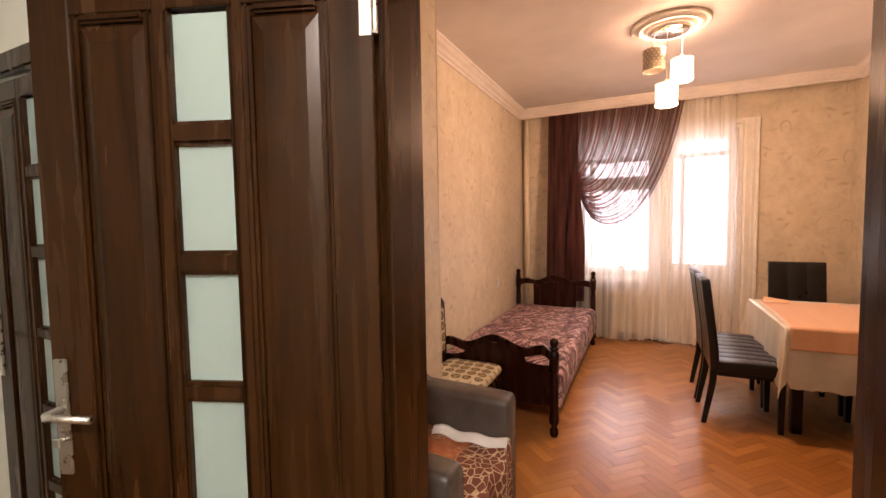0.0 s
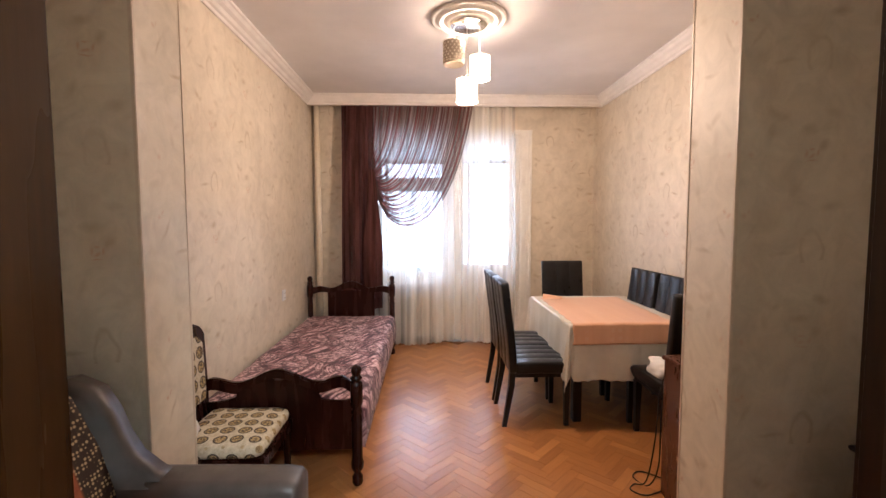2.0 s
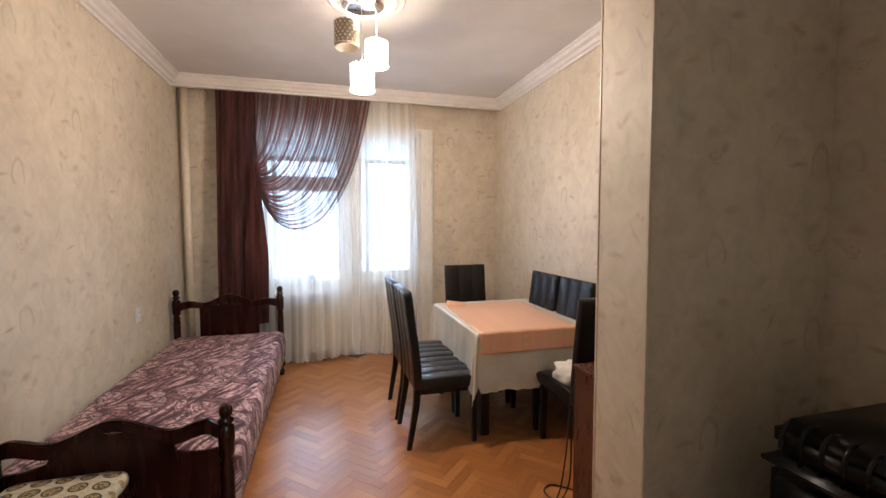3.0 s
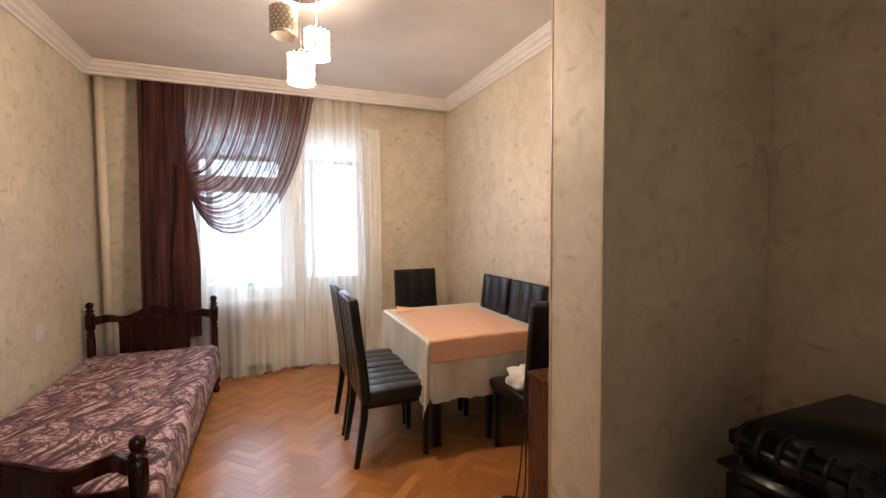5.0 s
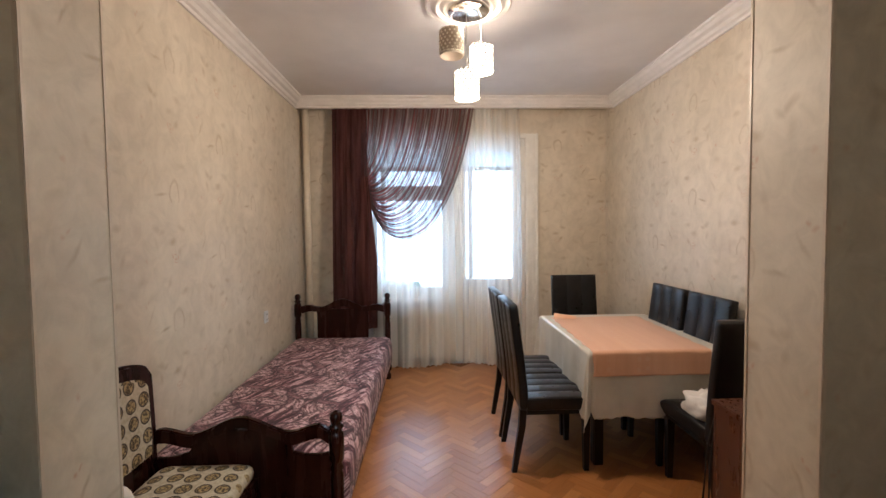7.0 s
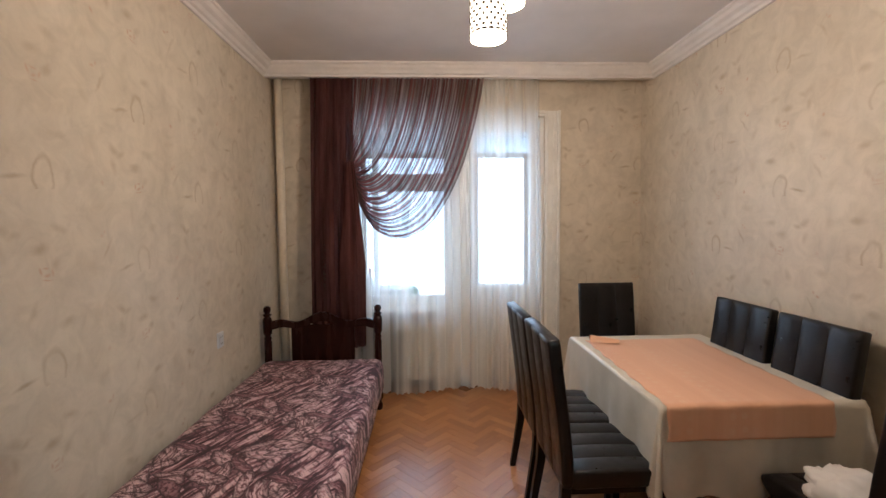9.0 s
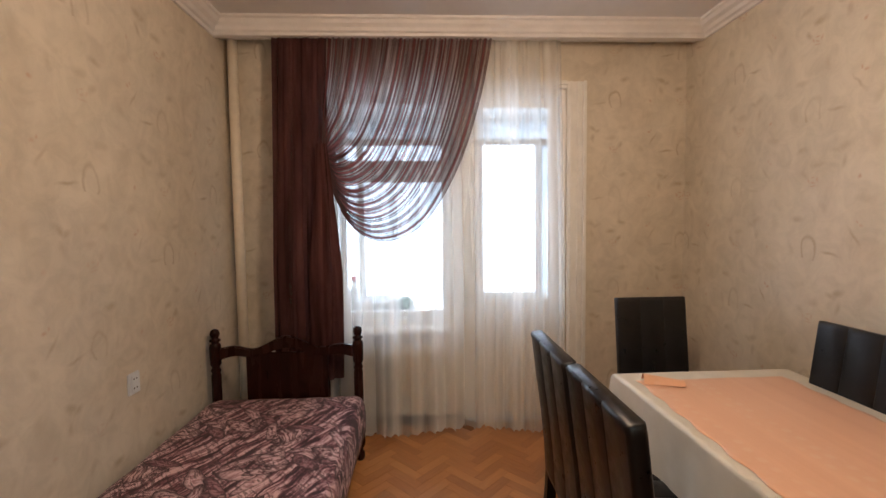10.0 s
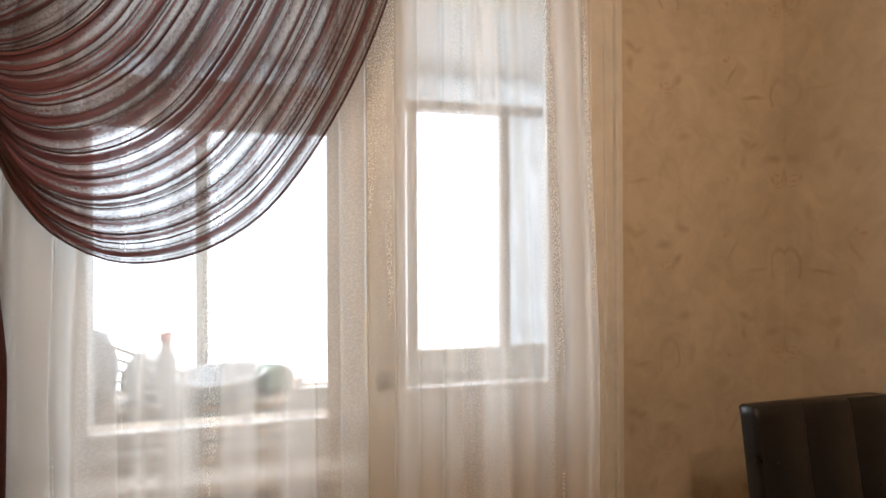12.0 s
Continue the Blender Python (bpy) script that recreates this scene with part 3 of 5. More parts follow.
M_BALFLOOR = plaster("concrete", (0.46, 0.44, 0.41), 9, 0.85)
structure("balcony_floor", box_bm(-0.8, YW2, -0.2, 4.3, YO + 0.15, -0.02), M_BALFLOOR, "grey concrete balcony floor", "floor")
structure("balcony_ceiling", box_bm(-0.8, YW2, 2.62, 4.3, YO + 0.15, 2.8), M_EXT, "pale rendered balcony ceiling", "ceiling")
structure("balcony_wall_left", box_bm(-0.9, YW2, -0.02, -0.8, YO + 0.15, 2.62), M_EXT, "pale rendered balcony end wall", "wall")
structure("balcony_wall_right", box_bm(4.3, YW2, -0.02, 4.4, YO + 0.15, 2.62), M_EXT, "pale rendered balcony end wall", "wall")
structure("balcony_parapet", box_bm(-0.8, YO, -0.02, 1.925, YO + 0.12, 0.57), M_EXT, "pale rendered low balcony parapet", "wall")
structure("balcony_parapet_high", box_bm(1.925, YO, -0.02, 4.3, YO + 0.12, 0.75), M_EXT, "pale rendered balcony parapet", "wall")
bglaz = tagged(new("window_2"), "glazing of the closed-in balcony in brown-white frames", "window", "", "structure")
M_BROWNFRAME = wood("brown_frame_paint", (0.30, 0.22, 0.17), (0.42, 0.32, 0.25), 0.4)
part("sill_rail", box_bm(-0.8, YO + 0.02, 0.57, 1.925, YO + 0.10, 0.62, 0.004), M_WHITE, bglaz)
part("sill_rail", box_bm(1.925, YO + 0.02, 0.75, 4.3, YO + 0.10, 0.815, 0.004), M_WHITE, bglaz)
part("head_rail", box_bm(-0.8, YO + 0.02, 2.37, 4.3, YO + 0.10, 2.425, 0.004), M_BROWNFRAME, bglaz)
M_FROSTED = bpy.data.materials.new("frosted_white_glass")
M_FROSTED.use_nodes = True
_nt = M_FROSTED.node_tree
_nt.nodes.remove(_nt.nodes["Principled BSDF"])
_t = _nt.nodes.new("ShaderNodeBsdfTranslucent")
_nt.links.new(ramp(_nt, noise_tex(_nt, coords(_nt), 7, 4), [(0.35, (0.46, 0.48, 0.48)), (0.65, (0.56, 0.58, 0.58))]), _t.inputs["Color"])
_nt.links.new(_t.outputs[0], _nt.nodes["Material Output"].inputs["Surface"])
part("frosted_pane", box_bm(-0.8, YO + 0.055, 2.425, 4.3, YO + 0.061, 2.62), M_FROSTED, bglaz, "frosted white transom pane")
part("frosted_pane", box_bm(2.615, YO + 0.055, 0.815, 4.3, YO + 0.061, 2.37), M_FROSTED, bglaz, "frosted white side pane")
for x in (-0.1, 0.72, 1.96, 2.585):
    part("post", box_bm(x - 0.03, YO + 0.025, 0.815 if x > 1.5 else 0.62, x + 0.03, YO + 0.095, 2.37, 0.005), M_BROWNFRAME if x > 1 else M_WHITE, bglaz)

# glowing board for the bright overcast distance; its ochre band of buildings glows too
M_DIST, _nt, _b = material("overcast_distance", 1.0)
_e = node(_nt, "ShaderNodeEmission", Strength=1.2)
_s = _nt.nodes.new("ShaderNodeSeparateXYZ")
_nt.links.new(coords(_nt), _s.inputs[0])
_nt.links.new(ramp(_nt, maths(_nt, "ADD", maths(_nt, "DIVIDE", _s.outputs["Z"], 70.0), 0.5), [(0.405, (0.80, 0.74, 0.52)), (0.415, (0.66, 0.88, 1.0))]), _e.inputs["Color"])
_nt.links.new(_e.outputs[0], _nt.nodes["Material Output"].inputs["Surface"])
structure("backdrop", box_bm(-30, 60, -25, 34, 60.2, 45), M_DIST, "glowing board of overcast sky over pale distant buildings", "backdrop")

# things kept on the balcony
stand = thing("storage_shelf", (0.55, 6.95, -0.02), "low wooden shelf with odds and ends on the balcony", "shelf")
M_PLANK = wood("pale_wood", (0.30, 0.22, 0.14), (0.46, 0.35, 0.23), 0.6)
part("top", box_bm(-0.55, -0.2, 0.72, 0.75, 0.2, 0.745, 0.004), M_PLANK, stand)
for x in (-0.5, 0.68):
    part("side", box_bm(x, -0.19, 0.0, x + 0.03, 0.19, 0.72, 0.003), M_PLANK, stand)
M_PLASTIC_W = plaster("white_plastic", (0.74, 0.76, 0.76), 15, 0.35)
M_PLASTIC_G = plaster("green_plastic", (0.12, 0.24, 0.17), 15, 0.4)
M_PLASTIC_R = plaster("red_plastic", (0.55, 0.04, 0.03), 15, 0.35)
M_GREYSACK = cloth("grey_sack", (0.28, 0.30, 0.30), (0.48, 0.50, 0.50))
basin = tagged(new("washing_basin", mesh_of("washing_basin", lathe_bm([(0.0, 0.0), (0.15, 0.0), (0.21, 0.10), (0.23, 0.105), (0.225, 0.115), (0.205, 0.108), (0.145, 0.012), (0.0, 0.012)], 28), M_PLASTIC_W, True)), "white plastic washing basin on the balcony shelf", "basin")
basin.matrix_world = pose(0.92, 6.93, 0.725)


def lumpy(name, at, size, mat, label, category, seed):
    bm = bmesh.new()
    bmesh.ops.create_icosphere(bm, subdivisions=3, radius=1.0)
    for v in bm.verts:
        f = 1 + 0.22 * noise.noise(v.co * 1.6 + Vector((seed, 0, 0))) + 0.08 * noise.noise(v.co * 5 + Vector((0, seed, 0)))
        v.co = Vector((v.co.x * size[0] * f, v.co.y * size[1] * f, max(v.co.z * f, -0.75) * size[2] + 0.75 * size[2]))
    ob = tagged(new(name, mesh_of(name, bm, mat, True)), label, category)
    ob.matrix_world = pose(*at)
    return ob


lumpy("sack", (0.28, 6.93, 0.725), (0.17, 0.15, 0.20), M_GREYSACK, "grey stuffed sack on the balcony shelf", "sack", 3)
lumpy("plastic_bag", (0.57, 6.98, 0.725), (0.11, 0.12, 0.13), M_PLASTIC_W, "white crumpled plastic bag on balcony shelf", "bag", 8)
lumpy("plant_pot_cover", (1.16, 7.0, 0.725), (0.10, 0.10, 0.07), M_PLASTIC_G, "green plastic bundle on the balcony shelf", "bundle", 5)
bottle = thing("bottle", (0.70, 6.86, 0.725), "white plastic bottle with red cap", "bottle")
part("body", lathe_bm([(0, 0), (0.04, 0), (0.042, 0.02), (0.042, 0.20), (0.02, 0.26), (0.016, 0.30), (0, 0.30)], 16), M_PLASTIC_W, bottle, "", True)
part("cap", lathe_bm([(0, 0.30), (0.022, 0.30), (0.022, 0.34), (0, 0.345)], 14), M_PLASTIC_R, bottle, "red screw cap")
rack = thing("drying_rack", (0.25, 6.68, -0.02), "white wire folding drying rack on the balcony", "drying rack")
for i in range(5):
    part("rod", tube_bm([(0.02 * i, 0.02 * i, 1.02 + 0.03 * i), (0.55 + 0.02 * i, 0.02 * i, 0.76 + 0.03 * i)], 0.006, 6), M_PLASTIC_W, rack)
for x, z in ((0.05, 1.15), (0.58, 0.86)):
    part("leg", tube_bm([(x, -0.04, 0.0), (x, 0.10, z)], 0.008, 6), M_PLASTIC_W, rack)

# ---- heating pipe, socket ----
bm = tube_bm([(0.033, 5.965, -0.004), (0.033, 5.965, ZC)], 0.034, 16)
structure("trim_pipe", bm, M_PIPE, "cream painted vertical heating pipe in the corner", "pipe", True)
sock = thing("wall_socket", (XL, 4.90, 0.745), "white double wall socket on the wallpaper", "socket")
part("plate", box_bm(0, -0.04, 0, 0.012, 0.04, 0.105, 0.004), M_PLASTIC_W, sock)
M_DARK = plaster("dark_slot", (0.10, 0.08, 0.07), 10, 0.6)
for z in (0.030, 0.075):
    sk = part("outlet", box_bm(0.011, -0.026, z - 0.019, 0.015, 0.026, z + 0.019, 0.002), M_PLASTIC_W, sock)
    for y in (-0.010, 0.010):
        part("slot", box_bm(0.0145, y - 0.0035, z - 0.0035, 0.0158, y + 0.0035, z + 0.0035), M_DARK, sk)

# ---- curtains ----
def veil(name, colour, lo, hi, stripes, speck, space="UV", glow=0.5, vary=0.95, lace=0.28, bands=0.0, gather=None, tones=(24, 9, 1), detail=3.0):
    """Thin woven cloth: part of the light goes straight through, part is scattered."""
    m = bpy.data.materials.new(name)
    m.use_nodes = True
    nt = m.node_tree
    out = nt.nodes["Material Output"]
    nt.nodes.remove(nt.nodes["Principled BSDF"])
    dif = nt.nodes.new("ShaderNodeBsdfDiffuse")
    tra = nt.nodes.new("ShaderNodeBsdfTranslucent")
    clear = nt.nodes.new("ShaderNodeBsdfTransparent")
    shade_n = noise_tex(nt, coords(nt, tones, space), 1.0, 4, 0.55)
    tone = ramp(nt, shade_n, [(0.30, tuple(c * vary for c in colour)), (0.70, tuple(min(0.92, c * (2 - vary)) for c in colour))])
    nt.links.new(tone, dif.inputs["Color"])
    nt.links.new(tone, tra.inputs["Color"])
    cloth_mix = nt.nodes.new("ShaderNodeMixShader")
    cloth_mix.inputs[0].default_value = glow
    nt.links.new(dif.outputs[0], cloth_mix.inputs[1])
    nt.links.new(tra.outputs[0], cloth_mix.inputs[2])
    a = noise_tex(nt, coords(nt, stripes, space), 1.0, detail, 0.5)
    b = noise_tex(nt, coords(nt, speck, space), 1.0, 4, 0.7)
    s1 = ramp(nt, a, [(0.42, (lo,) * 3), (0.58, (hi,) * 3)])
    s2 = ramp(nt, b, [(0.48, (0.0,) * 3), (0.56, (lace,) * 3)])
    if bands:
        s2 = mix(nt, 1.0, s2, ramp(nt, noise_tex(nt, coords(nt, (bands, 0.15, 1), space), 1.0, 2), [(0.50, (0.08,) * 3), (0.58, (1.0,) * 3)]), "MULTIPLY")
    fac = mix(nt, 1.0, s1, s2, "ADD")
    if gather:
        # the cloth lies in more layers towards its tie
        run = nt.nodes.new("ShaderNodeSeparateXYZ")
        nt.links.new(coords(nt, (1, 1, 1), space), run.inputs[0])
        grow = nt.nodes.new("ShaderNodeMapRange")
        grow.inputs["From Min"].default_value, grow.inputs["From Max"].default_value = gather
        nt.links.new(run.outputs["Y"], grow.inputs["Value"])
        fac = maths(nt, "ADD", fac, maths(nt, "MULTIPLY", maths(nt, "POWER", grow.outputs[0], 1.3), 0.95))
    full = nt.nodes.new("ShaderNodeMixShader")
    nt.links.new(fac, full.inputs[0])
    nt.links.new(clear.outputs[0], full.inputs[1])
    nt.links.new(cloth_mix.outputs[0], full.inputs[2])
    nt.links.new(full.outputs[0], out.inputs["Surface"])
    return m


M_SHEER = veil("white_sheer", (0.90, 0.87, 0.81), 0.28, 0.72, (9, 0.03, 1), (190, 130, 1), glow=0.50, lace=0.08, bands=8.0, tones=(6, 0.3, 1), detail=1.2)
M_PLUM = veil("plum_voile", (0.145, 0.055, 0.052), 0.36, 0.92, (38, 0.10, 1), (260, 110, 1), glow=0.34, vary=0.55, lace=0.15, gather=(0.95, 1.55), tones=(14, 1.5, 1))
# gathered voile: denser, with fold shading put into its darker streaked colour
M_PLUMD = veil("plum_voile_gathered_shaded", (0.088, 0.037, 0.034), 0.90, 1.0, (20, 0.3, 1), (60, 30, 1), glow=0.25, vary=0.35, tones=(12, 1.0, 1))

rail = thing("curtain_rail", (XL + 0.02, 5.90, 2.86), "white double curtain rail behind the box board", "curtain rail")
for y in (-0.035, 0.025):
    part("track", box_bm(0, y, 0.0, XR - XL - 0.04, y + 0.018, 0.02, 0.002), M_WHITE, rail)
part("bracket", box_bm(0.2, -0.04, 0.02, 0.23, 0.05, 0.09), M_WHITE, rail)
part("bracket", box_bm(3.1, -0.04, 0.02, 3.13, 0.05, 0.09), M_WHITE, rail)


def sheet(name, x0, x1, ztop, zlow, ytop, ylow, folds, amp, label, mat, nu=420, nv=30, phase=0.0, hem=0.0):
    """A hanging curtain with soft folds that open towards the hem."""
    rnd = random.Random(int(x0 * 1000))
    ph = [rnd.uniform(0, 6.28) for _ in range(8)]

    def fn(u, v):
        z = ztop + (zlow - ztop) * v
        w = u * folds * 2 * math.pi + 0.9 * math.sin(u * 9.0 + ph[0]) + 0.5 * math.sin(u * 23.0 + ph[1])
        a = amp * (0.35 + 0.65 * v) * (0.65 + 0.35 * math.sin(u * 14 + ph[2]))
        y = ytop + (ylow - ytop) * min(1.0, v * 1.6) + a * math.sin(w) + 0.004 * math.sin(3 * w + ph[3] + 4 * v)
        x = x0 + (x1 - x0) * u + 0.35 * a * math.sin(2 * w) + 0.008 * math.sin(v * 3 + u * 20)
        zz = z + (hem * (abs(math.sin(w * 1.5)) - 0.5) + 0.025 * math.sin(u * 11 + ph[4])) * max(0.0, v * 12 - 11)
        return (x, y, zz)

    bm = grid_bm(nu, nv, fn)
    lay = bm.loops.layers.uv.new("UVMap")
    bm.verts.index_update()
    for f in bm.faces:
        for l in f.loops:
            i, j = divmod(l.vert.index, nv + 1)
            l[lay].uv = (i / nu * (x1 - x0), j / nv * (ztop - zlow))
    bm.verts.index_update()
    ob = tagged(new(name, mesh_of(name, bm, mat, True)), label, "curtain")
    return ob


def indexed(bm):
    bm.verts.index_update()
    return bm


sheet("sheer_curtain", 0.52, 2.37, 2.858, 0.060, 5.925, 5.790, 12, 0.036, "white sheer curtain with lace pattern before window and door", M_SHEER, hem=0.02)
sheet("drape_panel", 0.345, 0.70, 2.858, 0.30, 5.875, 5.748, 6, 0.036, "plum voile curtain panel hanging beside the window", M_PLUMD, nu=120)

TIE = (0.705, 2.13)
EDGE = [(1.870, 2.858), (1.835, 2.66), (1.775, 2.40), (1.690, 2.12), (1.600, 1.90), (1.490, 1.70), (1.370, 1.545), (1.220, 1.452), (1.060, 1.432), (0.925, 1.495), (0.840, 1.600), (0.785, 1.720), (0.752, 1.800)]


def edge_at(t):
    f = t * (len(EDGE) - 1)
    i = min(int(f), len(EDGE) - 2)
    k = f - i
    p = [EDGE[max(0, min(len(EDGE) - 1, j))] for j in (i - 1, i, i + 1, i + 2)]
    return [0.5 * ((2 * p[1][c]) + (-p[0][c] + p[2][c]) * k + (2 * p[0][c] - 5 * p[1][c] + 4 * p[2][c] - p[3][c]) * k * k + (-p[0][c] + 3 * p[1][c] - 3 * p[2][c] + p[3][c]) * k ** 3) for c in (0, 1)]


def swag():
    """The wide half of the drape, drawn to the tie in a fan of hanging folds."""
    nu, nv = 260, 60
    rnd = random.Random(4)
    ph = [rnd.uniform(0, 6.28) for _ in range(4)]

    def fn(s, t):
        bx, bz = edge_at(t)
        lx, lz = 0.70, 2.858 + (TIE[1] - 2.858) * t
        x, z = lx + s * (bx - lx), lz + (s ** 1.10) * (bz - lz)
        z -= 0.16 * s * (1 - s) * math.sin(math.pi * t ** 2.5)
        w = s * 2 * math.pi * 30 + 1.2 * math.sin(s * 17 + ph[0])
        a = 0.014 * (0.5 + 0.5 * math.sin(s * 11 + ph[1]) ** 2) * (1 - 0.55 * t)
        y = 5.870 - 0.105 * min(1.0, t * 1.5) + a * math.sin(w) - 0.035 * s * math.sin(math.pi * t)
        z += 0.008 * math.sin(w * 0.5 + ph[2]) * math.sin(math.pi * t)
        return (x, y, z)

    bm = indexed(grid_bm(nu, nv, fn))
    lay = bm.loops.layers.uv.new("UVMap")
    for f in bm.faces:
        for l in f.loops:
            i, j = divmod(l.vert.index, nv + 1)
            l[lay].uv = (i / nu * 1.3, j / nv * 1.6)
    ob = tagged(new("draped_curtain", mesh_of("draped_curtain", bm, M_PLUM, True)), "plum voile drape gathered aside in a swag of folds", "curtain")
    # cords of gathered cloth out of the fan, crease darkness put into their colour
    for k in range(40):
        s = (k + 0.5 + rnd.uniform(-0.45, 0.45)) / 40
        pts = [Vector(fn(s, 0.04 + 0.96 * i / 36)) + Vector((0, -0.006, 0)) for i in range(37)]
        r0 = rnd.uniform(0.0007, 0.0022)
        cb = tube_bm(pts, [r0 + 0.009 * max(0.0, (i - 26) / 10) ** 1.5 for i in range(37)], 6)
        part("fold", cb, M_FOLDSHADE, ob)
    return ob


M_FOLDSHADE = cloth("shaded_plum_fold", (0.034, 0.012, 0.011), (0.064, 0.024, 0.021), 0.8)
swag()
# the tail that falls from the tie
def tail():
    nu, nv = 90, 40

    def fn(u, v):
        spread = 0.030 + 0.062 * min(1.0, v * 1.8)
        a = u * 2 * math.pi
        r = 1 + 0.22 * math.sin(5 * a + 2.5 * v) + 0.10 * math.sin(9 * a)
        return (0.690 + 0.012 * v + spread * r * math.cos(a), 5.735 + 0.55 * spread * r * math.sin(a), 2.10 - 1.60 * v)

    bm = indexed(grid_bm(nu, nv, fn))
    lay = bm.loops.layers.uv.new("UVMap")
    for f in bm.faces:
        for l in f.loops:
            i, j = divmod(l.vert.index, nv + 1)
            l[lay].uv = (i / nu * 0.6, j / nv * 1.6)
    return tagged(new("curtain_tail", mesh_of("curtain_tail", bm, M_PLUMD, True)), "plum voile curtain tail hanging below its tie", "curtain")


tail()

# ---- pendant lamp and rosette ----
ros = lathe_bm([(0.0, 0), (0.272, 0), (0.272, -0.012), (0.26, -0.022), (0.245, -0.012), (0.232, -0.012), (0.218, -0.030), (0.200, -0.036), (0.188, -0.018), (0.176, -0.016), (0.162, -0.036), (0.146, -0.040), (0.136, -0.022), (0.0, -0.022)], 48)
r = tagged(new("ceiling_rosette", mesh_of("ceiling_rosette", ros, M_CORNICE, True)), "round white moulded plaster ceiling rosette", "rosette", "", "structure")
r.matrix_world = pose(1.635, 3.95, ZC)
lamp = thing("pendant_lamp", (1.635, 3.95, ZC - 0.022), "pendant lamp with three perforated cylinder shades, two lit", "lamp")
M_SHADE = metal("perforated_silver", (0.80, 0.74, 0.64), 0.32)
M_LITGLASS, _nt, _b = material("lit_opal_glass", 0.4, 0.0, (0.9, 0.85, 0.75))
_b.inputs["Emission Color"].default_value = (1.0, 0.84, 0.60, 1)
_b.inputs["Emission Strength"].default_value = 3.2
# opal of the unlit shade, its missing glow put into a darker colour
M_OPAL = plaster("unlit_opal_glass", (0.50, 0.42, 0.33), 10, 0.3)
# studs and rims on lit shades, backlit darkness put into their colour
M_STUD = metal("backlit_dark_studs", (0.20, 0.15, 0.10), 0.4)
part("canopy", lathe_bm([(0, 0), (0.130, 0), (0.134, -0.006), (0.134, -0.026), (0.126, -0.034), (0, -0.034)], 32), M_CHROME, lamp, "polished chrome ceiling plate", True)


def shade(x, y, ztop, lit):
    """One cylinder: opal tube in a pale sleeve with rows of small square studs and scalloped rims."""
    z1 = ztop - (ZC - 0.022)
    z0 = z1 - 0.160
    R = 0.080
    glow = M_LITGLASS if lit else M_OPAL
    gl = lathe_bm([(R - 0.003, z1 - 0.004), (R - 0.003, z0 - 0.004), (R - 0.007, z0 - 0.004), (R - 0.007, z1 - 0.004), (R - 0.003, z1 - 0.004)], 32)
    if lit:
        lathe_bm([(0, z0 + 0.004), (R - 0.0075, z0 + 0.004)], 24, gl)
    sl = part("shade", gl, glow, lamp, "glowing opal shade" if lit else "unlit opal shade", True, pose(x, y, 0))
    studs = bmesh.new()
    for row in range(6):
        z = z0 + 0.028 + 0.104 * row / 5
        for i in range(16):
            m = Matrix.Rotation(2 * math.pi * (i + 0.5 * (row % 2)) / 16, 4, "Z") @ Matrix.Translation((R - 0.002, 0, z)) @ Matrix.Diagonal((0.006, 0.0105, 0.0105, 1))
            bmesh.ops.create_cube(studs, size=1.0, matrix=m)
    part("studs", studs, M_STUD if lit else M_SHADE, sl, "rows of small metal studs")
    for z in (z0 + 0.010, z1 - 0.010):
        rim = bmesh.new()
        for i in range(18):
            a = 2 * math.pi * (i + 0.5) / 18
            m = Matrix.Translation((R * math.cos(a), R * math.sin(a), z)) @ Matrix.Rotation(a, 4, "Z") @ Matrix.Diagonal((0.003, 0.026, 0.010, 1))
            bmesh.ops.create_uvsphere(rim, u_segments=8, v_segments=6, radius=0.5, matrix=m)
        part("rim", rim, M_STUD if lit else M_SHADE, sl, "scalloped metal rim", True)
    part("cord", tube_bm([(x, y, -0.033), (x, y, z1 + 0.012)], 0.0025, 6), M_WHITE, lamp)
    part("socket", lathe_bm([(0, z1 + 0.03), (0.012, z1 + 0.028), (0.018, z1), (0.018, z1 - 0.05), (0, z1 - 0.05)], 14), M_WHITE, sl, "white lampholder")


shade(-0.105, 0.040, 2.803, False)
shade(0.086, 0.045, 2.705, True)
shade(-0.018, -0.070, 2.505, True)
lamp_point((1.721, 3.995, 2.513), 27.0)
lamp_point((1.617, 3.88, 2.313), 27.0)
# extra light added above the shades for the ceiling's glow, no bulb sits there
lamp_point((1.640, 3.96, 2.825), 9.0)

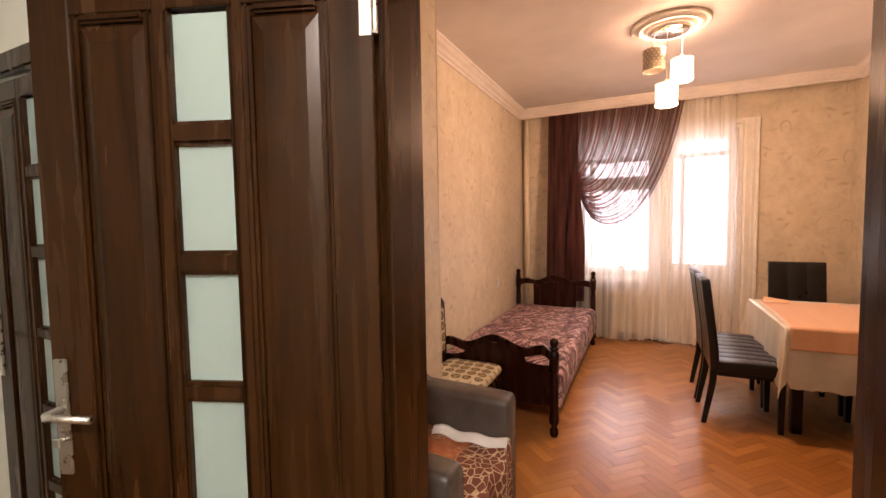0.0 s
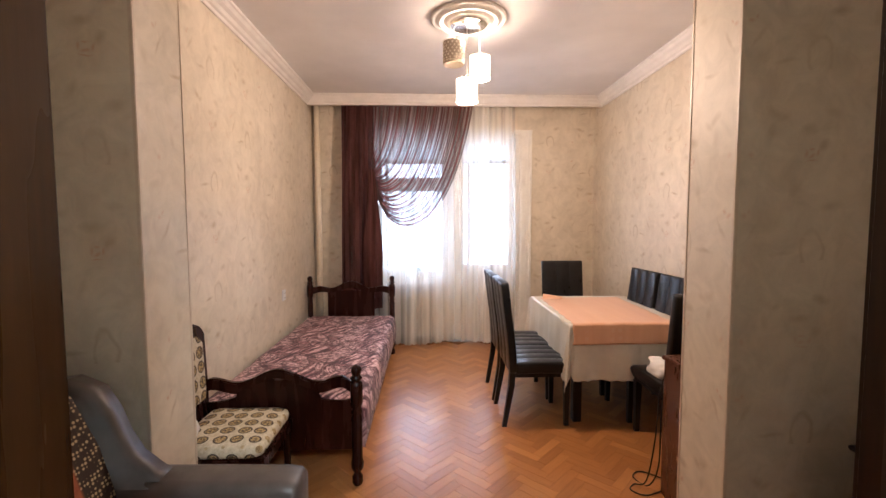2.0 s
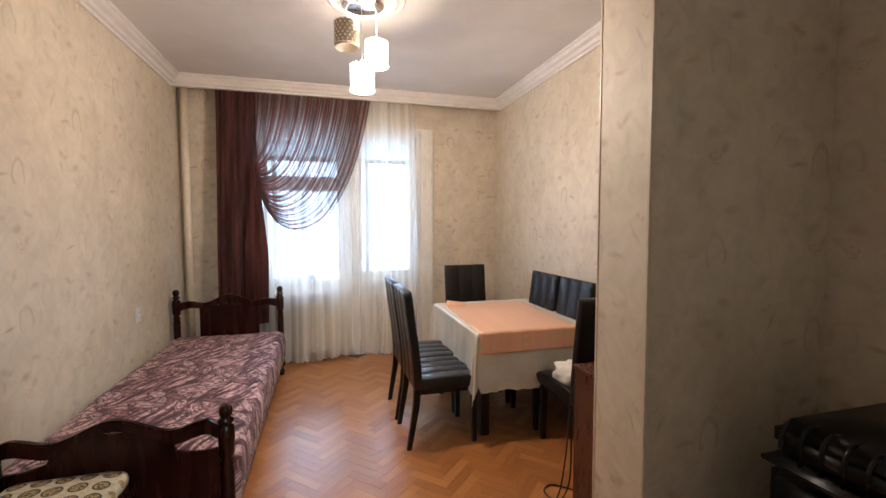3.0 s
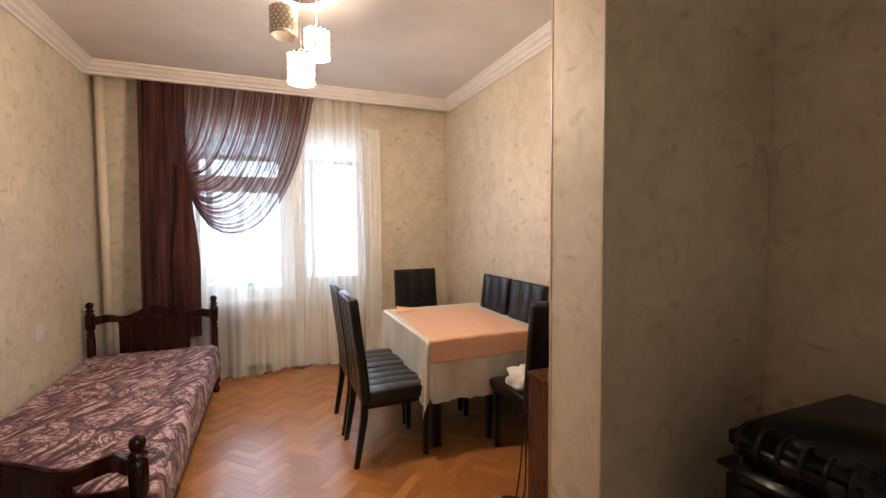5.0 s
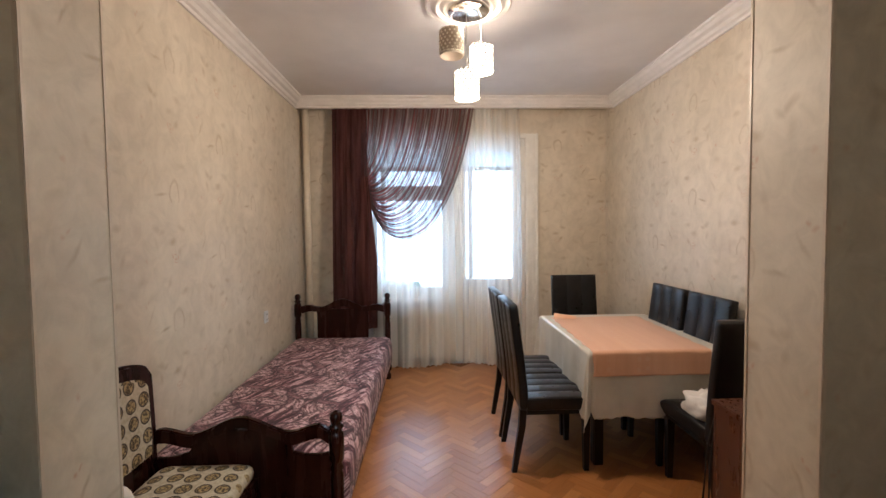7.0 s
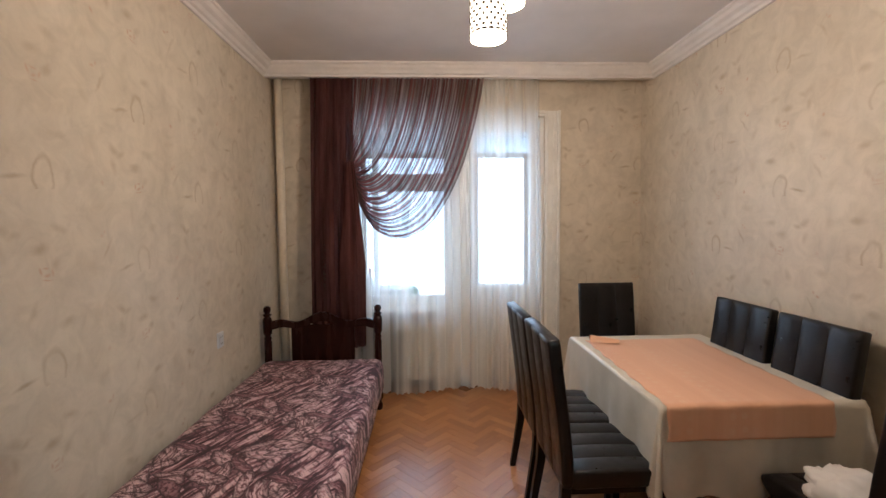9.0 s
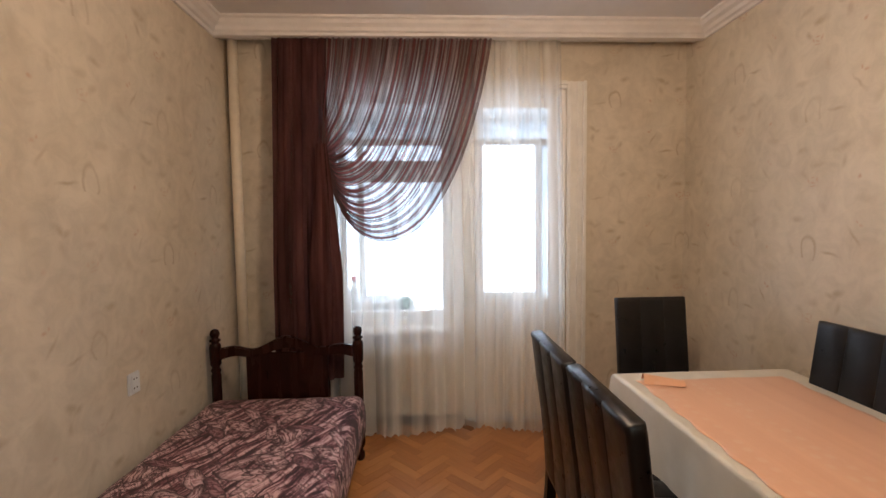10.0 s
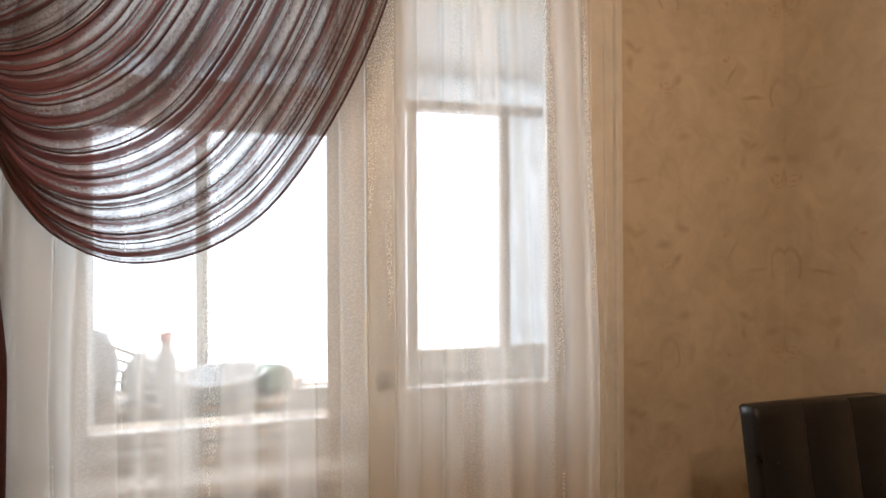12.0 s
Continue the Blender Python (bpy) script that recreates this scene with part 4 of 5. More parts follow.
# ---- bed ----
def bedcover():
    """Overlapping feathered leaves in mauve and rose with dark plum ribs and outlines."""
    m, nt, b = material("plum_leaf_bedcover", 0.75)
    v = coords(nt)
    warp = node(nt, "ShaderNodeTexNoise", Scale=7.0, Detail=3.0)
    nt.links.new(v, warp.inputs["Vector"])
    wv = mix(nt, 0.050, v, warp.outputs["Color"], "ADD")
    sep = nt.nodes.new("ShaderNodeSeparateXYZ")
    nt.links.new(wv, sep.inputs[0])
    across = maths(nt, "SUBTRACT", sep.outputs["X"], sep.outputs["Z"])
    plum, wine, mauve, rose = (0.030, 0.006, 0.010), (0.115, 0.030, 0.040), (0.330, 0.170, 0.178), (0.640, 0.425, 0.415)
    rnd = random.Random(21)
    W, D = 0.56, 0.62

    def cell_of(shift):
        u = maths(nt, "DIVIDE", maths(nt, "ADD", across, 5.0 + shift * W), W)
        half = maths(nt, "MULTIPLY", maths(nt, "MODULO", maths(nt, "FLOOR", u), 2.0), 0.5)
        w = maths(nt, "ADD", maths(nt, "DIVIDE", maths(nt, "ADD", sep.outputs["Y"], 5.0 + shift * D), D), half)
        com = nt.nodes.new("ShaderNodeCombineXYZ")
        nt.links.new(maths(nt, "MULTIPLY", maths(nt, "SUBTRACT", maths(nt, "FRACT", u), 0.5), W), com.inputs["X"])
        nt.links.new(maths(nt, "MULTIPLY", maths(nt, "SUBTRACT", maths(nt, "FRACT", w), 0.5), D), com.inputs["Y"])
        return com.outputs[0]

    def hatch(vec, turn, scale):
        mp = nt.nodes.new("ShaderNodeMapping")
        mp.inputs["Rotation"].default_value = (0, 0, radians(turn))
        mp2 = nt.nodes.new("ShaderNodeMapping")
        mp2.inputs["Scale"].default_value = scale
        nt.links.new(vec, mp.inputs["Vector"])
        nt.links.new(mp.outputs[0], mp2.inputs["Vector"])
        return noise_tex(nt, mp2.outputs[0], 1.0, 3, 0.62)

    # feathery ground
    col = ramp(nt, hatch(wv, 28, (48, 6, 1)), [(0.41, plum), (0.47, wine), (0.53, mauve), (0.60, rose)])
    for shift, turns in ((0.0, (20, -35, 75, 140, -70, 8, 110, 50, -15, 160)), (0.5, (-50, 30, 95, -5, 65, 130, -80, 15, 150, 40))):
        cell = cell_of(shift)
        for k, turn in enumerate(turns):
            x, y = rnd.uniform(-0.15, 0.15), rnd.uniform(-0.18, 0.18)
            a, w = rnd.uniform(0.085, 0.130), rnd.uniform(0.026, 0.046)
            mp = nt.nodes.new("ShaderNodeMapping")
            mp.vector_type = "TEXTURE"
            mp.inputs["Location"].default_value = (x, y, 0)
            mp.inputs["Rotation"].default_value = (0, 0, radians(turn))
            mp.inputs["Scale"].default_value = (a, w, 1)
            nt.links.new(cell, mp.inputs["Vector"])
            ln = nt.nodes.new("ShaderNodeVectorMath")
            ln.operation = "LENGTH"
            nt.links.new(mp.outputs[0], ln.inputs[0])
            ribs = hatch(mp.outputs[0], rnd.choice((0, 18, -18)), rnd.choice(((6.0, 0.8, 1), (1.0, 4.0, 1), (4.5, 1.6, 1))))
            light, deep = rnd.choice(((rose, mauve), (rose, wine), (mauve, wine), (rose, wine)))
            leaf = ramp(nt, ribs, [(0.43, deep), (0.54, light)])
            rim = ramp(nt, ln.outputs["Value"], [(0.45, (0.0,) * 3), (0.78, (0.35,) * 3), (0.98, (1.0,) * 3)])
            leaf = mix(nt, rim, leaf, plum)
            col = mix(nt, maths(nt, "LESS_THAN", ln.outputs["Value"], 1.0), col, leaf)
    col = mix(nt, ramp(nt, hatch(wv, -40, (95, 16, 1)), [(0.40, (0.75,) * 3), (0.48, (0.0,) * 3)]), col, plum)
    nt.links.new(col, b.inputs["Base Color"])
    b.inputs["Sheen Weight"].default_value = 0.05
    bump(nt, b, noise_tex(nt, v, 40, 4), 0.25, 0.004)
    return m


M_BEDCOVER = bedcover()
POST = lambda h: [(0, 0), (0.022, 0), (0.030, 0.015), (0.030, 0.05), (0.020, 0.065), (0.018, 0.075), (0.034, 0.10), (0.036, 0.13), (0.030, 0.16), (0.030, h - 0.30), (0.024, h - 0.285), (0.032, h - 0.27), (0.022, h - 0.25), (0.034, h - 0.225), (0.036, h - 0.12), (0.032, h - 0.10), (0.020, h - 0.09), (0.034, h - 0.078), (0.034, h - 0.070), (0.018, h - 0.062), (0.026, h - 0.050), (0.030, h - 0.032), (0.026, h - 0.012), (0.012, h - 0.002), (0, h)]


def wavy(xs, ctrl):
    """Smooth curve through control heights."""
    out = []
    for x in xs:
        for (xa, za), (xb, zb) in zip(ctrl, ctrl[1:]):
            if xa <= x <= xb:
                k = (x - xa) / (xb - xa)
                k = k * k * (3 - 2 * k)
                out.append((x, za + (zb - za) * k))
                break
    return out


bed = thing("bed", (0.0, 0.0, 0.0), "mahogany-stained wooden single bed with turned posts", "bed")
YF, YH = 3.17, 5.57
for x, y, h in ((0.020, YF, 0.695), (0.930, YF, 0.695), (0.020, YH, 0.895), (0.930, YH, 0.895)):
    part("post", lathe_bm(POST(h), 20), M_BEDWOOD, bed, "turned post with ball finial", True, pose(x, y, 0))
xs = [0.045 + 0.86 * i / 60 for i in range(61)]
up = wavy(xs, [(0.04, 0.770), (0.13, 0.782), (0.25, 0.762), (0.475, 0.840), (0.70, 0.762), (0.82, 0.782), (0.91, 0.770)])
lowr = [(x, z - (0.055 + 0.02 * math.cos((x - 0.475) * 7) ** 2)) for x, z in up]
part("top_rail", outline_bm(up + lowr[::-1], 0.034, 0.006), M_BEDWOOD, bed, "", False, pose(0, YH, 0))
part("headboard", box_bm(0.215, YH - 0.011, 0.20, 0.735, YH + 0.011, 0.735, 0.004), M_BEDWOOD, bed)
part("lower_rail", box_bm(0.045, YH - 0.017, 0.18, 0.905, YH + 0.017, 0.34, 0.004), M_BEDWOOD, bed)
# footboard: wavy rail over a panel, with a lens-shaped gap at each side
fu = wavy(xs, [(0.04, 0.600), (0.14, 0.632), (0.27, 0.606), (0.495, 0.678), (0.72, 0.606), (0.85, 0.636), (0.91, 0.605)])
fl = [(x, z - 0.065 + (0.015 if 0.28 < x < 0.70 else 0.0)) for x, z in fu]
part("foot_rail", outline_bm(fu + fl[::-1], 0.036, 0.007), M_BEDWOOD, bed, "", False, pose(0, YF, 0))
fp = [(0.045, 0.21)] + [(x, min(z + 0.006, 0.62)) if 0.265 < x < 0.725 else (x, 0.515 - 0.02 * math.sin((x if x < 0.5 else 0.95 - x) * 13)) for x, z in fl] + [(0.905, 0.21)]
part("footboard", outline_bm(fp, 0.022, 0.004), M_BEDWOOD, bed, "", False, pose(0, YF, 0))
for x in (0.02, 0.93):
    part("side_rail", box_bm(x - 0.012, YF + 0.02, 0.20, x + 0.012, YH - 0.02, 0.33, 0.004), M_BEDWOOD, bed)


def covered_mattress():
    """Mattress with its cover tucked over the edges and creased."""
    x0, x1, y0, y1, z0, z1 = 0.012, 0.972, 3.205, 5.535, 0.20, 0.470
    prof = []
    per = [(x0, z0), (x0 - 0.002, z1 - 0.06), (x0 + 0.02, z1 - 0.015), (x0 + 0.06, z1)] + [(x0 + 0.06 + (x1 - x0 - 0.12) * i / 16, z1) for i in range(1, 16)] + [(x1 - 0.06, z1), (x1 - 0.02, z1 - 0.015), (x1 + 0.002, z1 - 0.06), (x1 + 0.006, 0.34), (x1 + 0.004, 0.26), (x1, z0)]
    rings = []
    for j in range(61):
        k = j / 60
        y = y0 + (y1 - y0) * k
        end = min(1.0, min(k, 1 - k) * 22)
        ring = []
        for i, (x, z) in enumerate(per):
            p = Vector((x * 3, y * 3, 1.0))
            dz = 0.010 * noise.noise(p) + 0.005 * noise.noise(p * 3.1) if z > z1 - 0.03 else 0.0
            dx = 0.006 * noise.noise(Vector((z * 9, y * 4, 7.0))) if z < z1 - 0.03 and x > 0.5 else 0.0
            ring.append((x + dx, y, z0 + (z + dz - z0) * (0.90 + 0.10 * math.sin(end * math.pi / 2))))
        rings.append(ring)
    return loft_bm(rings)


matt = tagged(new("mattress", mesh_of("mattress", covered_mattress(), M_BEDCOVER, True)), "mattress in a mauve and plum leaf-patterned cover", "mattress")

# ---- dining table ----
TX0, TX1, TY0, TY1, TZ = 2.365, 3.285, 3.815, 4.965, 0.752
table = thing("dining_table", (0, 0, 0), "dark wooden dining table under a tablecloth", "table")
part("tabletop", box_bm(TX0 + 0.004, TY0 + 0.004, TZ - 0.03, TX1 - 0.004, TY1 - 0.004, TZ - 0.003, 0.004), M_LEGWOOD, table)
for x in (TX0 + 0.08, TX1 - 0.08):
    for y in (TY0 + 0.08, TY1 - 0.08):
        part("leg", box_bm(x - 0.032, y - 0.032, 0, x + 0.032, y + 0.032, TZ - 0.03, 0.005), M_LEGWOOD, table)
for y in (TY0 + 0.07, TY1 - 0.07):
    part("apron", box_bm(TX0 + 0.11, y - 0.01, TZ - 0.12, TX1 - 0.11, y + 0.01, TZ - 0.03), M_LEGWOOD, table)


def draped(x0, x1, y0, y1, z, over, seed, gap=0.004):
    """A cloth laid over a rectangular top; it hangs over each side and falls in a point at the corners."""
    W, D = x1 - x0, y1 - y0
    xl, xr, yl, yr = over

    def fn(u, v):
        px, py = -xl + (W + xl + xr) * u, -yl + (D + yl + yr) * v
        ox = -px if px < 0 else max(0.0, px - W)
        oy = -py if py < 0 else max(0.0, py - D)
        sx, sy = (-1 if px < 0 else 1), (-1 if py < 0 else 1)
        bx, by = min(max(px, 0), W), min(max(py, 0), D)
        if ox == 0 and oy == 0:
            return (x0 + bx, y0 + by, z + gap + 0.0015 * noise.noise(Vector((px * 5, py * 5, seed))))
        r = math.hypot(ox, oy)
        if ox and oy:
            th = math.atan2(oy, ox)
            r = 0.54 * math.tanh(r / 0.54) + 0.06 * r
            out = gap + 0.012 + 0.13 * r * (0.5 + 0.5 * math.sin(2 * th)) + 0.06 * r * math.sin(6 * th + seed)
            dx, dy = math.cos(th) ** 0.7, math.sin(th) ** 0.7
            return (x0 + bx + sx * out * dx, y0 + by + sy * out * dy, z + gap - r * (1 + 0.06 * math.sin(2 * th)))
        along = by if ox else bx
        rip = 0.016 * math.sin(along * 17 + seed) + 0.008 * math.sin(along * 41 + 2 * seed)
        out = gap + 0.008 + r * (0.035 + rip * 2.2)
        return (x0 + bx + (sx * out if ox else 0), y0 + by + (sy * out if oy else 0), z + gap - r)

    return fn


bm = indexed(grid_bm(110, 110, draped(TX0, TX1, TY0, TY1, TZ, (0.43, 0.40, 0.42, 0.36), 1.3)))
# scalloped hem
for v in bm.verts:
    if v.is_boundary:
        v.co.z += 0.010 * abs(math.sin((v.co.x + v.co.y) * 40))
tc = tagged(new("tablecloth", mesh_of("tablecloth", bm, M_TABLECLOTH, True)), "ivory tablecloth with scalloped hem on the dining table", "tablecloth")
md = tc.modifiers.new("thickness", "SOLIDIFY")
md.thickness, md.offset = 0.0015, 1.0


def peach():
    m, nt, b = material("peach_satin_runner", 0.42)
    v = coords(nt)
    st = coords(nt, (22, 0.4, 1))
    stripe = ramp(nt, noise_tex(nt, st, 1.0, 2), [(0.30, (0.770, 0.430, 0.262)), (0.70, (0.820, 0.480, 0.300))])
    vor = node(nt, "ShaderNodeTexVoronoi", Scale=17.0, Randomness=0.25)
    nt.links.new(v, vor.inputs["Vector"])
    flower = ramp(nt, vor.outputs["Distance"], [(0.18, (0.35,) * 3), (0.36, (0.0,) * 3)])
    band = ramp(nt, noise_tex(nt, coords(nt, (5, 0.05, 0.05)), 1.0, 1), [(0.48, (0.0,) * 3), (0.56, (1.0,) * 3)])
    c = mix(nt, mix(nt, 1.0, flower, band, "MULTIPLY"), stripe, (0.84, 0.60, 0.42))
    nt.links.new(c, b.inputs["Base Color"])
    bump(nt, b, noise_tex(nt, v, 260, 2), 0.15, 0.002)
    b.inputs["Sheen Weight"].default_value = 0.2
    return m


M_PEACH = peach()


def runner_fn(u, v):
    """Along the table; falls over its front edge, lies slightly askew, with waved long edges."""
    wob = 0.006 * math.sin(v * 42) * (1 if u in (0.0, 1.0) else 0)
    s = v * 1.175 - 0.150
    x = 2.378 + 0.750 * u + 0.040 * s + wob
    if s < 0:
        return (x, TY0 - 0.030 - 0.002 * math.sin(u * 22) - 0.05 * -s, TZ + 0.010 + s)
    lift = 0.0015 * noise.noise(Vector((u * 4, v * 6, 2)))
    return (x, TY0 + s - (0.028 if s < 0.004 else 0.0), TZ + 0.010 + lift)


rb = indexed(grid_bm(48, 100, runner_fn))
run = tagged(new("table_runner", mesh_of("table_runner", rb, M_PEACH, True)), "peach satin table runner with faded floral bands", "table runner")
md = run.modifiers.new("thickness", "SOLIDIFY")
md.thickness, md.offset = 0.0018, 1.0
lace = indexed(grid_bm(3, 150, lambda u, v: (2.382 + 0.040 * v + 0.006 * math.sin((v * 1.16) * 42) - u * (0.026 + 0.012 * abs(math.sin(v * 37))), TY0 + 0.02 + v * 1.0, TZ + 0.0075 + 0.0015 * math.sin(v * 80) * u)))
part("lace_edge", lace, M_TABLECLOTH, run, "ivory scalloped lace edge", True)
fb = indexed(grid_bm(14, 8, lambda u, v: (2.425 + 0.17 * u + 0.02 * v, 4.78 + 0.075 * v - 0.06 * u, TZ + 0.014 + 0.042 * math.sin(math.pi * min(1, v * 1.1)) * (1 - 0.6 * u) + 0.006 * u)))
part("turned_corner", fb, M_PEACH, run, "turned-up runner corner", True)

# ---- dining chairs ----
def channel_slab(path, width, count, thick, groove):
    """One padded slab along a path of (x, z), with stitched grooves that part it into channels."""
    seams = [-width / 2 + width * i / count for i in range(1, count)]
    g = groove
    face = []
    for p in seams:
        face += [(p - 1.6 * g, 0.0), (p - 0.6 * g, 0.5 * g), (p, g), (p + 0.6 * g, 0.5 * g), (p + 1.6 * g, 0.0)]
    r = min(0.014, thick * 0.25)
    corner = [(r * (1 - math.cos(radians(a))), r * (1 - math.sin(radians(a)))) for a in (0, 30, 60, 90)]
    h = thick / 2
    out = [(-width / 2 + x, h - y) for x, y in corner] + [(p, h - d) for p, d in face] + [(width / 2 - x, h - y) for x, y in corner[::-1]]
    out += [(width / 2 - x, -h + y) for x, y in corner] + [(p, -h + d) for p, d in face[::-1]] + [(-width / 2 + x, -h + y) for x, y in corner[::-1]]
    rings = []
    for i, (px, pz) in enumerate(path):
        a, b = path[max(0, i - 1)], path[min(len(path) - 1, i + 1)]
        tx, tz = b[0] - a[0], b[1] - a[1]
        l = math.hypot(tx, tz)
        nx, nz = tz / l, -tx / l
        k = 0.80 if i in (0, len(path) - 1) else 1.0
        rings.append([(px + nx * q * k, p * (0.975 if k < 1 else 1), pz + nz * q * k) for p, q in out])
    return loft_bm(rings)


def dining_chair(at, turn, height=1.06):
    """Faces its own +x; the back stands round x = 0."""
    ch = thing("dining_chair", at, "black-brown leatherette dining chair with high channelled back", "chair", turn, "dining chairs")
    h = height
    back = [(0.012, 0.40), (0.016, 0.43), (0.010, 0.55), (-0.006, 0.70), (-0.026, 0.85), (-0.048, h - 0.03), (-0.053, h - 0.006), (-0.054, h)]
    part("backrest", channel_slab(back, 0.452, 3, 0.056, 0.0035), M_LEATHER, ch, "", True)
    seat = [(0.03, 0.430), (0.05, 0.436), (0.20, 0.440), (0.36, 0.438), (0.43, 0.430), (0.445, 0.420), (0.450, 0.410)]
    part("seat", channel_slab(seat, 0.450, 4, 0.085, 0.0045), M_LEATHER, ch, "", True)
    part("seat_frame", box_bm(0.03, -0.21, 0.365, 0.435, 0.21, 0.405, 0.005), M_LEGWOOD, ch)
    for y in (-0.195, 0.195):
        lb = loft_bm([[(x + dx * s, y + dy * s, z) for dx, dy in ((-0.021, -0.019), (0.021, -0.019), (0.021, 0.019), (-0.021, 0.019))] for x, z, s in ((-0.045, 0.0, 0.75), (-0.020, 0.15, 0.88), (0.005, 0.30, 1.0), (0.012, 0.42, 1.05))])
        part("leg", lb, M_LEGWOOD, ch)
        lb = loft_bm([[(x + dx * s, y + dy * s, z) for dx, dy in ((-0.021, -0.021), (0.021, -0.021), (0.021, 0.021), (-0.021, 0.021))] for x, z, s in ((0.412, 0.0, 0.75), (0.410, 0.37, 1.05))])
        part("leg", lb, M_LEGWOOD, ch)
    return ch


chair = dining_chair((1.935, 4.020, 0.0), 0)
tagged(chair, "black-brown leatherette dining chair drawn close to table side")
for at, turn, lab in (((1.930, 4.485, 0.0), 0, "black-brown leatherette dining chair drawn close to table side"),
                      ((2.828, 5.440, 0.0), -90, "black-brown leatherette dining chair at the table head near window"),
                      ((3.245, 4.545, 0.0), 180, "black-brown leatherette dining chair against the side wall"),
                      ((3.245, 4.045, 0.0), 180, "black-brown leatherette dining chair against the side wall"),
                      ((3.020, 3.312, 0.0), 90, "black-brown leatherette dining chair at table end, holding white cloth")):
    tagged(copy_thing(chair, pose(*at, 0, 0, turn)), lab)


def crumpled():
    bm = bmesh.new()
    bmesh.ops.create_icosphere(bm, subdivisions=4, radius=1.0)
    for v in bm.verts:
        p = v.co * 1.9
        f = 1 + 0.30 * noise.noise(p) + 0.22 * abs(noise.noise(p * 2.3)) - 0.12 * abs(noise.noise(p * 5.2))
        v.co = Vector((v.co.x * 0.12 * f, v.co.y * 0.15 * f, (max(v.co.z, -0.45) + 0.45) * 0.085 * f))
    return bm


cl = tagged(new("crumpled_cloth", mesh_of("crumpled_cloth", crumpled(), M_WHITECLOTH, True)), "crumpled white cloth lying on a chair seat", "cloth")
cl.matrix_world = pose(2.935, 3.51, 0.480)

# ---- cabinet by the opening, with its cables ----
cab = thing("side_cabinet", (2.560, 2.695, 0.0), "red-brown veneered low cabinet beside the opening", "cabinet")
part("body", box_bm(0.010, 0.004, 0.05, 0.72, 0.252, 0.775, 0.003), M_CABWOOD, cab)
part("plinth", box_bm(0.03, 0.02, 0.0, 0.70, 0.235, 0.05), M_LEGWOOD, cab)
part("top", box_bm(0.0, 0.0, 0.775, 0.73, 0.268, 0.797, 0.004), M_CABWOOD, cab)
for x in (0.014, 0.366):
    d = part("door", box_bm(x, 0.252, 0.06, x + 0.346, 0.266, 0.768, 0.003), M_CABWOOD, cab)
    part("handle", tube_bm([(x + (0.31 if x < 0.1 else 0.035), 0.266, 0.50), (x + (0.31 if x < 0.1 else 0.035), 0.290, 0.52), (x + (0.31 if x < 0.1 else 0.035), 0.290, 0.60), (x + (0.31 if x < 0.1 else 0.035), 0.266, 0.62)], 0.005, 6), M_STEEL, d)
M_CABLE = plaster("black_rubber", (0.02, 0.02, 0.02), 20, 0.5)
def smooth(points, n=8):
    """A curve that glides through all the points."""
    out = []
    for i in range(len(points) - 1):
        p = [Vector(points[max(0, min(len(points) - 1, j))]) for j in (i - 1, i, i + 1, i + 2)]
        for k in range(n):
            f = k / n
            out.append(0.5 * ((2 * p[1]) + (p[2] - p[0]) * f + (2 * p[0] - 5 * p[1] + 4 * p[2] - p[3]) * f * f + (3 * p[1] - p[0] - 3 * p[2] + p[3]) * f ** 3))
    return out + [Vector(points[-1])]


for pts in (((2.60, 2.99, 0.70), (2.575, 3.00, 0.55), (2.57, 3.02, 0.30), (2.55, 3.06, 0.05), (2.50, 3.10, 0.006), (2.46, 3.05, 0.006), (2.52, 3.00, 0.006), (2.64, 3.04, 0.006)),
            ((2.61, 3.00, 0.66), (2.595, 3.01, 0.45), (2.60, 3.03, 0.15), (2.57, 3.08, 0.008), (2.53, 3.17, 0.006), (2.60, 3.22, 0.006), (2.70, 3.14, 0.006))):
    tagged(new("power_cable", mesh_of("power_cable", tube_bm(smooth(pts), 0.0038, 6), M_CABLE, True)), "black power cable trailing on the parquet", "cable")

